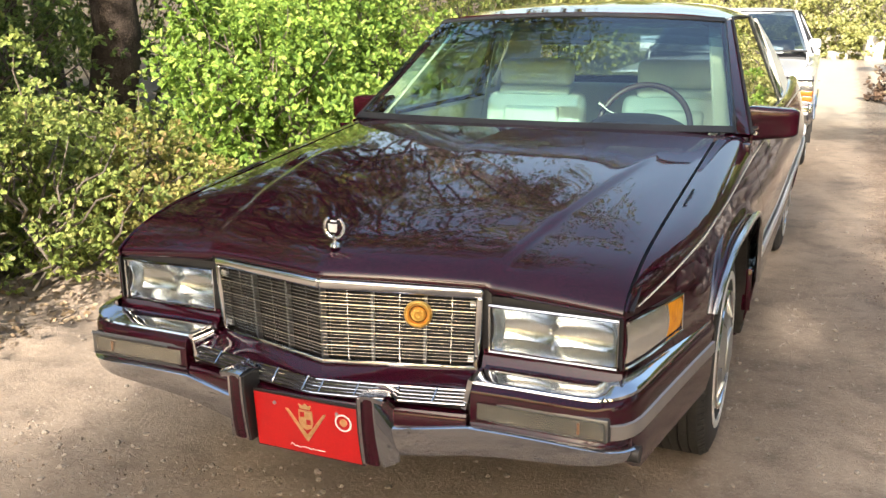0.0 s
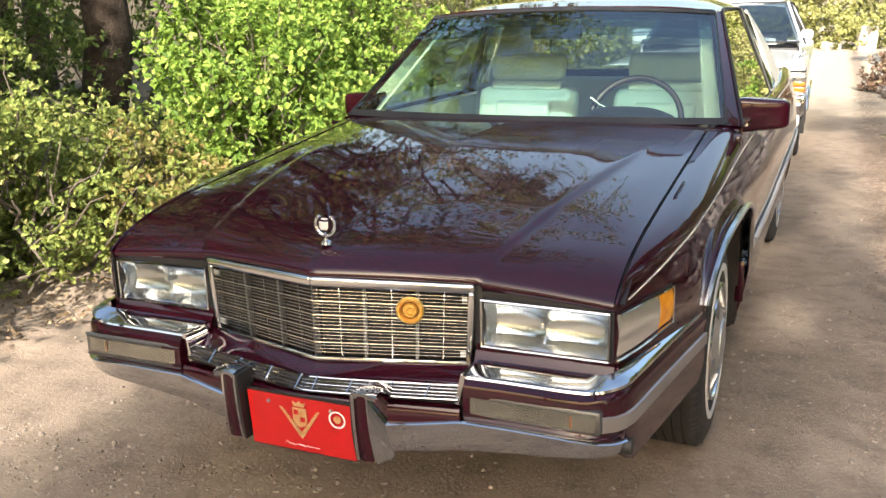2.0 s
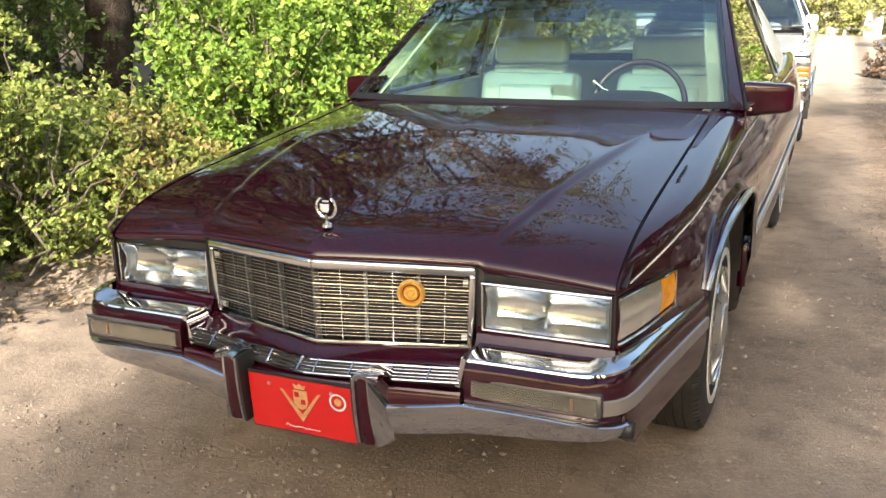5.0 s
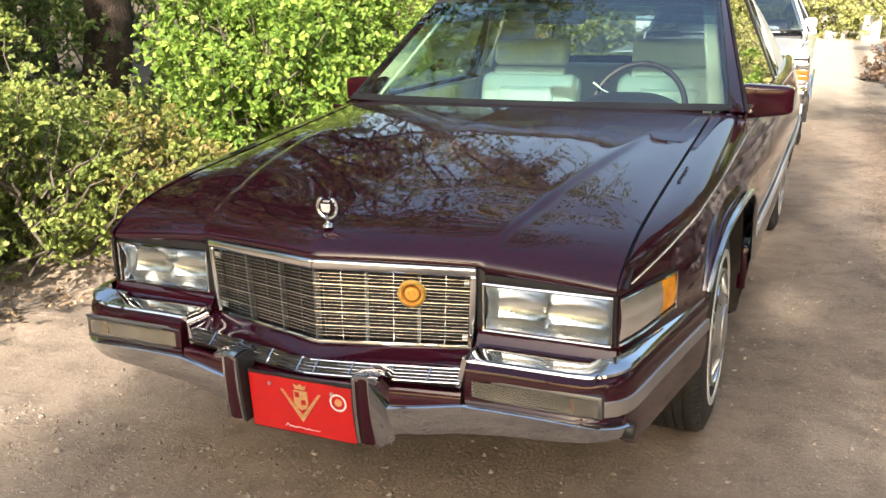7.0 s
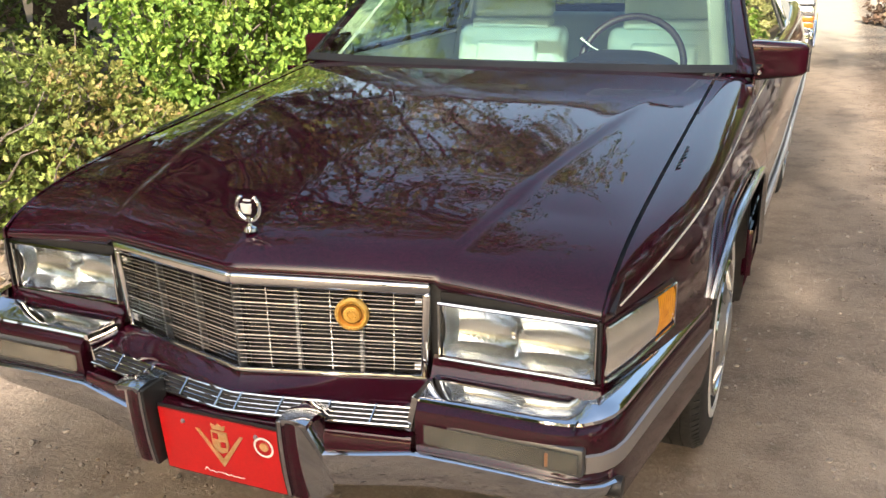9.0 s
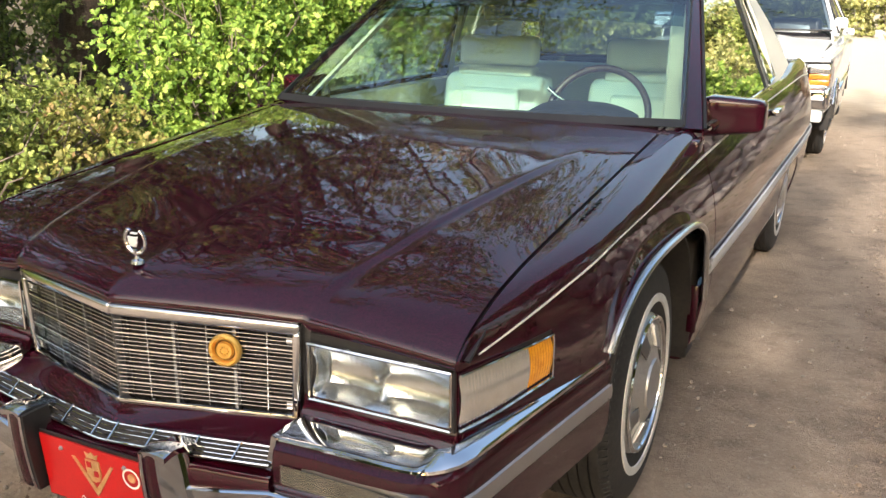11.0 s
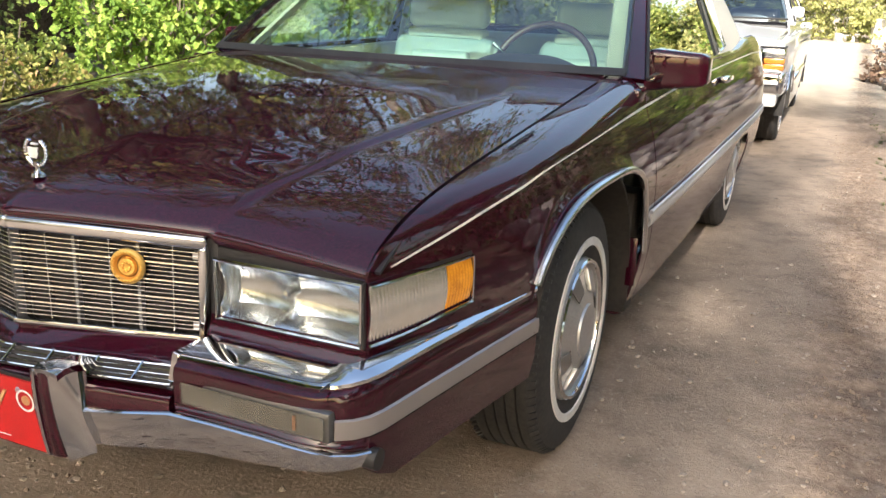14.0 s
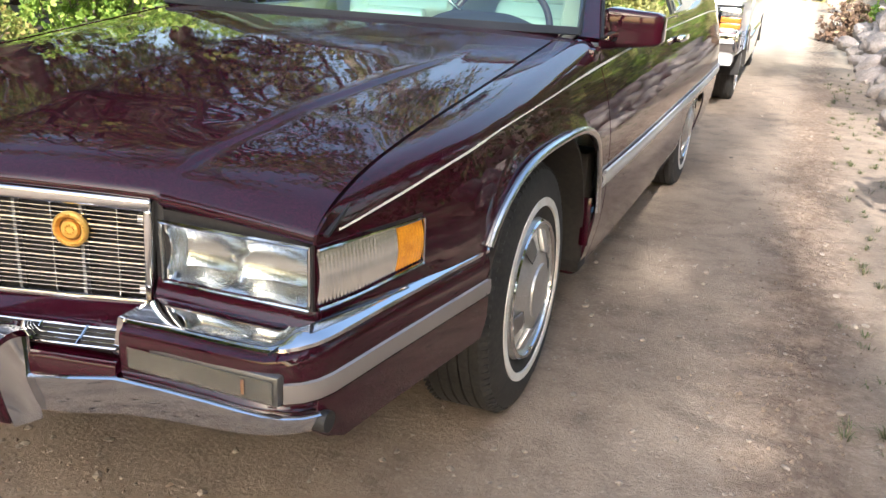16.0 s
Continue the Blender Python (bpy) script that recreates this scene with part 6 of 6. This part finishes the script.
tree(-4.7, -3.4, 6.0, 4.6, 0.9, 0.9, 0.7, 200, 310, "young oak beside the road", size=0.13, r=0.1, shift=(1.2, 0), blobs=12)
# trees along the road behind the camera
for i, (x, y, h) in enumerate(((-7.0, -12.0, 4.2), (-4.0, -19.0, 4.4), (0.0, -23.0, 4.4), (4.0, -24.0, 4.2), (9.0, -20.0, 4.4), (11.0, -12.0, 4.4), (9.5, -5.0, 4.0), (-8.0, -5.0, 4.0))):
    tree(x, y, 7.0, h, 3.0, 3.0, 2.6, 700, 320 + i, "scrub oak beside the road", size=0.24, r=0.16, blobs=10, spread=0.2)

# bank on the right: tumbled boulders
M_ROCK = mat("grey_pink_rock", (0.25, 0.21, 0.19), 0.9, 0.0, (0.40, 0.36, 0.33), 5.0, bump=0.02, spec=0.2)
def stone_mesh(seed):
    bm = bmesh.new()
    bmesh.ops.create_icosphere(bm, subdivisions=3, radius=1.0)
    off = Vector((seed * 7.3, seed * 1.7, 0))
    for v in bm.verts:
        d = 0.34 * noise.noise(v.co * 1.1 + off) + 0.13 * noise.noise(v.co * 2.7 + off)
        v.co = v.co * (1 + d)
    me = bpy.data.meshes.new("stone")
    bm.to_mesh(me)
    bm.free()
    me.materials.append(M_ROCK)
    me.shade_smooth()
    me.set_sharp_from_angle(angle=radians(32))
    return me
stones = [stone_mesh(i) for i in range(7)]
bank = anchor("rock_bank", "long bank of tumbled grey and pinkish boulders beside the road", "rocks", 2.5, 6.0, 0.0, kind="structure")
gen = np.random.default_rng(11)
for i in range(290):
    y = gen.uniform(2.6, 16.5)
    tier = gen.integers(0, 3)
    edge = 2.14 - 0.035 * max(0.0, y - 6)
    x = edge + 0.16 + tier * 0.24 + gen.uniform(-0.10, 0.14)
    s = gen.uniform(0.09, 0.20) * (1.0 if tier else 0.85)
    z = ground_z(x, y) * 0.4 + tier * 0.15 + s * 0.42
    ob = new("stone", stones[int(gen.integers(0, 7))])
    ob.parent = bank
    ob.matrix_parent_inverse = bank.matrix_basis.inverted()
    ob.matrix_basis = pose(x, y, z, gen.uniform(-25, 25), gen.uniform(-25, 25), gen.uniform(0, 360)) @ Matrix.Diagonal((s * gen.uniform(0.9, 1.4), s * gen.uniform(0.8, 1.2), s * gen.uniform(0.65, 0.95), 1))

# shrubs on and behind the bank
for i, (x, y, h, rx, ry, cnt, m_, lab) in enumerate((
    (2.0, 14.6, 0.62, 0.34, 0.5, 220, M_RUSSET, "low russet shrub at the end of the rock bank"), (3.3, 11.5, 1.7, 0.8, 1.3, 480, M_OAK, "sunlit green shrub above the boulders"), (3.5, 8.0, 1.5, 0.8, 1.4, 480, M_PINE, "dark green shrub above the boulders"),
    (3.0, 14.5, 1.5, 0.8, 1.2, 420, M_OAK, "sunlit green shrub above the boulders"), (3.8, 4.5, 1.7, 0.9, 1.5, 480, M_PINE, "dark green shrub above the boulders"), (3.2, 1.2, 1.5, 0.8, 1.5, 480, M_PINE, "dark green shrub above the boulders"), (4.0, -2.0, 1.6, 0.9, 1.4, 360, M_PINE, "dark green shrub above the boulders"))):
    shrub(x, y, h, rx, ry, cnt, 400 + i, m_, lab, 0.08, True, 8, group="bank shrubs")
for i, (x, y) in enumerate(((6.5, 6.0), (7.0, 12.0), (6.0, 18.0), (7.5, 0.0))):
    tree(x, y, 7.0, 4.0, 2.4, 2.6, 2.2, 1000, 420 + i, "oak on the slope above the boulders", size=0.17, r=0.16)

# far end of the road: sunlit thicket on the slope
gen = np.random.default_rng(21)
for i in range(26):
    x = -15 + 1.35 * i + gen.uniform(-0.5, 0.5)
    y = 33 + gen.uniform(-2, 4) + 0.05 * x * x
    h = gen.uniform(2.0, 3.4)
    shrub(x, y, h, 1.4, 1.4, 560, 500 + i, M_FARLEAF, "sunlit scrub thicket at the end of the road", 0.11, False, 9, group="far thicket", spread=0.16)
for i in range(22):
    x = -26 + 2.6 * i + gen.uniform(-0.8, 0.8)
    y = 43 + gen.uniform(-3, 5)
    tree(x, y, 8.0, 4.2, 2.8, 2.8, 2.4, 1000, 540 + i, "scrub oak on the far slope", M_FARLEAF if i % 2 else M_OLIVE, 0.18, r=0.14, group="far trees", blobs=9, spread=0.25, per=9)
for i, (x, y) in enumerate(((-4.5, 14.0), (-4.0, 18.0), (-4.6, 22.0), (-5.0, 27.0), (4.2, 19.0), (4.8, 23.0), (5.0, 28.0), (-2.9, 11.3))):
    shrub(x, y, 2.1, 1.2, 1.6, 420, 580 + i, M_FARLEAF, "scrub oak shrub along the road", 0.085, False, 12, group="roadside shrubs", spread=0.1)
for i, (x, y, sx, sy, sz) in enumerate(((1.95, 33.0, 0.28, 0.25, 0.75), (0.9, 33.5, 0.30, 0.25, 0.25))):
    bm = box(bmesh.new(), -sx, sx, -sy, sy, -0.1, sz, 0.06, 2)
    ob = finish("pale_boulder", bm, M_PALESTONE, m=pose(x, y - 2.5, ground_z(x, y - 2.5), 3, 2, 12))
    tagged(ob, "pale squared boulder at the end of the road", "boulder", "pale boulders")

# small stones, twigs and tufts
M_PEBBLE = mat("pebble", (0.20, 0.165, 0.13), 0.85, 0.0, (0.34, 0.29, 0.24), 30, spec=0.3)
def scatter_pebbles(n, seed):
    gen = np.random.default_rng(seed)
    ico = bmesh.new()
    bmesh.ops.create_icosphere(ico, subdivisions=1, radius=1.0)
    ico.verts.ensure_lookup_table()
    bv = np.array([v.co[:] for v in ico.verts])
    bf = [[v.index for v in f.verts] for f in ico.faces]
    ico.free()
    vs_, fs_ = [], []
    for i in range(n):
        x, y = gen.uniform(-2.3, 2.5), gen.uniform(-0.9, 9.0) if gen.uniform() < 0.4 else gen.uniform(-0.6, 3.0)
        if i % 3 == 0:
            x, y = gen.uniform(-1.8, 1.2), gen.uniform(-0.9, 0.2)
        s = 0.003 + 0.010 * gen.uniform() ** 5
        v = bv * gen.uniform(0.7, 1.3, (len(bv), 1)) * np.array([s * gen.uniform(0.8, 1.5), s, s * 0.65])
        q = gen.uniform(0, 6.28)
        v = v @ np.array([[math.cos(q), math.sin(q), 0], [-math.sin(q), math.cos(q), 0], [0, 0, 1]])
        v = v + np.array([x, y, ground_z(x, y) + s * 0.3])
        fs_ += [tuple(len(vs_) * len(bv) + j for j in f) for f in bf]
        vs_.append(v)
    ob = raw("pebbles", np.concatenate(vs_), fs_, M_PEBBLE)
    return tagged(ob, "small scattered pebbles and grit on the dirt road", "pebbles", kind="stuff")
scatter_pebbles(3400, 31)
M_CLOD = mat("dark_clod", (0.13, 0.098, 0.072), 0.95, 0.0, (0.21, 0.16, 0.12), 30, spec=0.1)
def clods(n, seed):
    gen = np.random.default_rng(seed)
    vs_, fs_, base = [], [], 0
    for i in range(n):
        if gen.uniform() < 0.70:
            x, y = 1.55 + gen.normal(0, 0.11), gen.uniform(0.2, 8.0)
        else:
            x, y = gen.uniform(-1.5, 1.1), gen.uniform(-0.85, 0.2)
        s = 0.0018 + 0.0065 * gen.uniform() ** 4
        z = ground_z(x, y)
        q = gen.uniform(0, 6.28)
        a, b = math.cos(q), math.sin(q)
        p = np.array([(-1.3, 0, 0), (0, -0.9, 0), (1.3, 0, 0), (0, 0.9, 0), (0.2, 0.1, 1.1), (-0.3, -0.2, 0.9)]) * s * gen.uniform(0.7, 1.4, (6, 1))
        p = np.stack([p[:, 0] * a - p[:, 1] * b, p[:, 0] * b + p[:, 1] * a, p[:, 2]], 1) + np.array([x, y, z - 0.001])
        vs_.append(p)
        fs_ += [tuple(base + v for v in f) for f in ((0, 1, 5), (1, 4, 5), (1, 2, 4), (2, 3, 4), (3, 5, 4), (3, 0, 5))]
        base += 6
    return tagged(raw("soil_clods", np.concatenate(vs_), fs_, M_CLOD), "crumbled dark clods of soil along the verge", "soil", kind="stuff")
clods(9000, 33)
M_GRASS = leafy("dry_grass", (0.045, 0.055, 0.022), (0.11, 0.125, 0.05), (0.24, 0.20, 0.12), 0.25)
def tuft(x, y, n, h, seed):
    gen = np.random.default_rng(seed)
    vs_, fs_ = [], []
    for i in range(n):
        q, lean = gen.uniform(0, 6.28), gen.uniform(0.5, 1.5)
        a = np.array([math.cos(q), math.sin(q), 0])
        s = np.array([-a[1], a[0], 0]) * 0.0016
        L = h * gen.uniform(0.5, 1.2)
        o = a * gen.uniform(0, 0.02)
        mid, tip = o + a * L * 0.35 * lean + np.array([0, 0, L * 0.65]), o + a * L * lean + np.array([0, 0, L * (1.1 - 0.5 * lean)])
        b = len(vs_)
        vs_ += [o - s, o + s, mid + s * 0.8, mid - s * 0.8, tip]
        fs_ += [(b, b + 1, b + 2, b + 3), (b + 3, b + 2, b + 4)]
    ob = raw("grass_tuft", vs_, fs_, M_GRASS)
    ob.matrix_basis = pose(x, y, ground_z(x, y) - 0.003)
    return tagged(ob, "small sparse grass tuft on sandy verge", "grass", "verge tufts")
gen = np.random.default_rng(41)
for i in range(150):
    y = gen.uniform(0.7, 10.0)
    tuft(gen.uniform(1.70, 2.15) - 0.02 * max(0, y - 6), y, int(gen.integers(6, 26)), gen.uniform(0.018, 0.05), 600 + i)
# fallen twigs and leaf litter below the shrubs
M_LITTER = leafy("leaf_litter", (0.13, 0.09, 0.05), (0.28, 0.20, 0.12), (0.36, 0.30, 0.2), 0.1)
gen = np.random.default_rng(51)
n = 2600
lx = -2.05 - np.abs(gen.normal(0, 0.45, n))
ly = gen.uniform(-0.8, 6.0, n)
lp = np.stack([lx, ly, np.array([ground_z(a, b) + 0.006 for a, b in zip(lx, ly)])], 1)
v, f = leaves(lp, np.stack([gen.normal(0, 1, n), gen.normal(0, 1, n), np.zeros(n)], 1), 0.035, False, gen)
tagged(raw("leaf_litter", v, f, M_LITTER), "dry leaf litter under the roadside shrubs", "litter", kind="stuff")
bm = bmesh.new()
for i in range(36):
    x, y, q, L = gen.uniform(-2.6, -1.9), gen.uniform(-0.3, 4.5), gen.uniform(0, 3.14), gen.uniform(0.08, 0.3)
    z = ground_z(x, y) + 0.008
    limb(bm, (x, y, z), (x + L * math.cos(q), y + L * math.sin(q), z + 0.01), 0.004, 0.002, gen, 0.15, 4, 5)
tagged(finish("fallen_twigs", bm, M_TWIG), "fallen grey twigs at the road's edge", "twigs", kind="stuff")
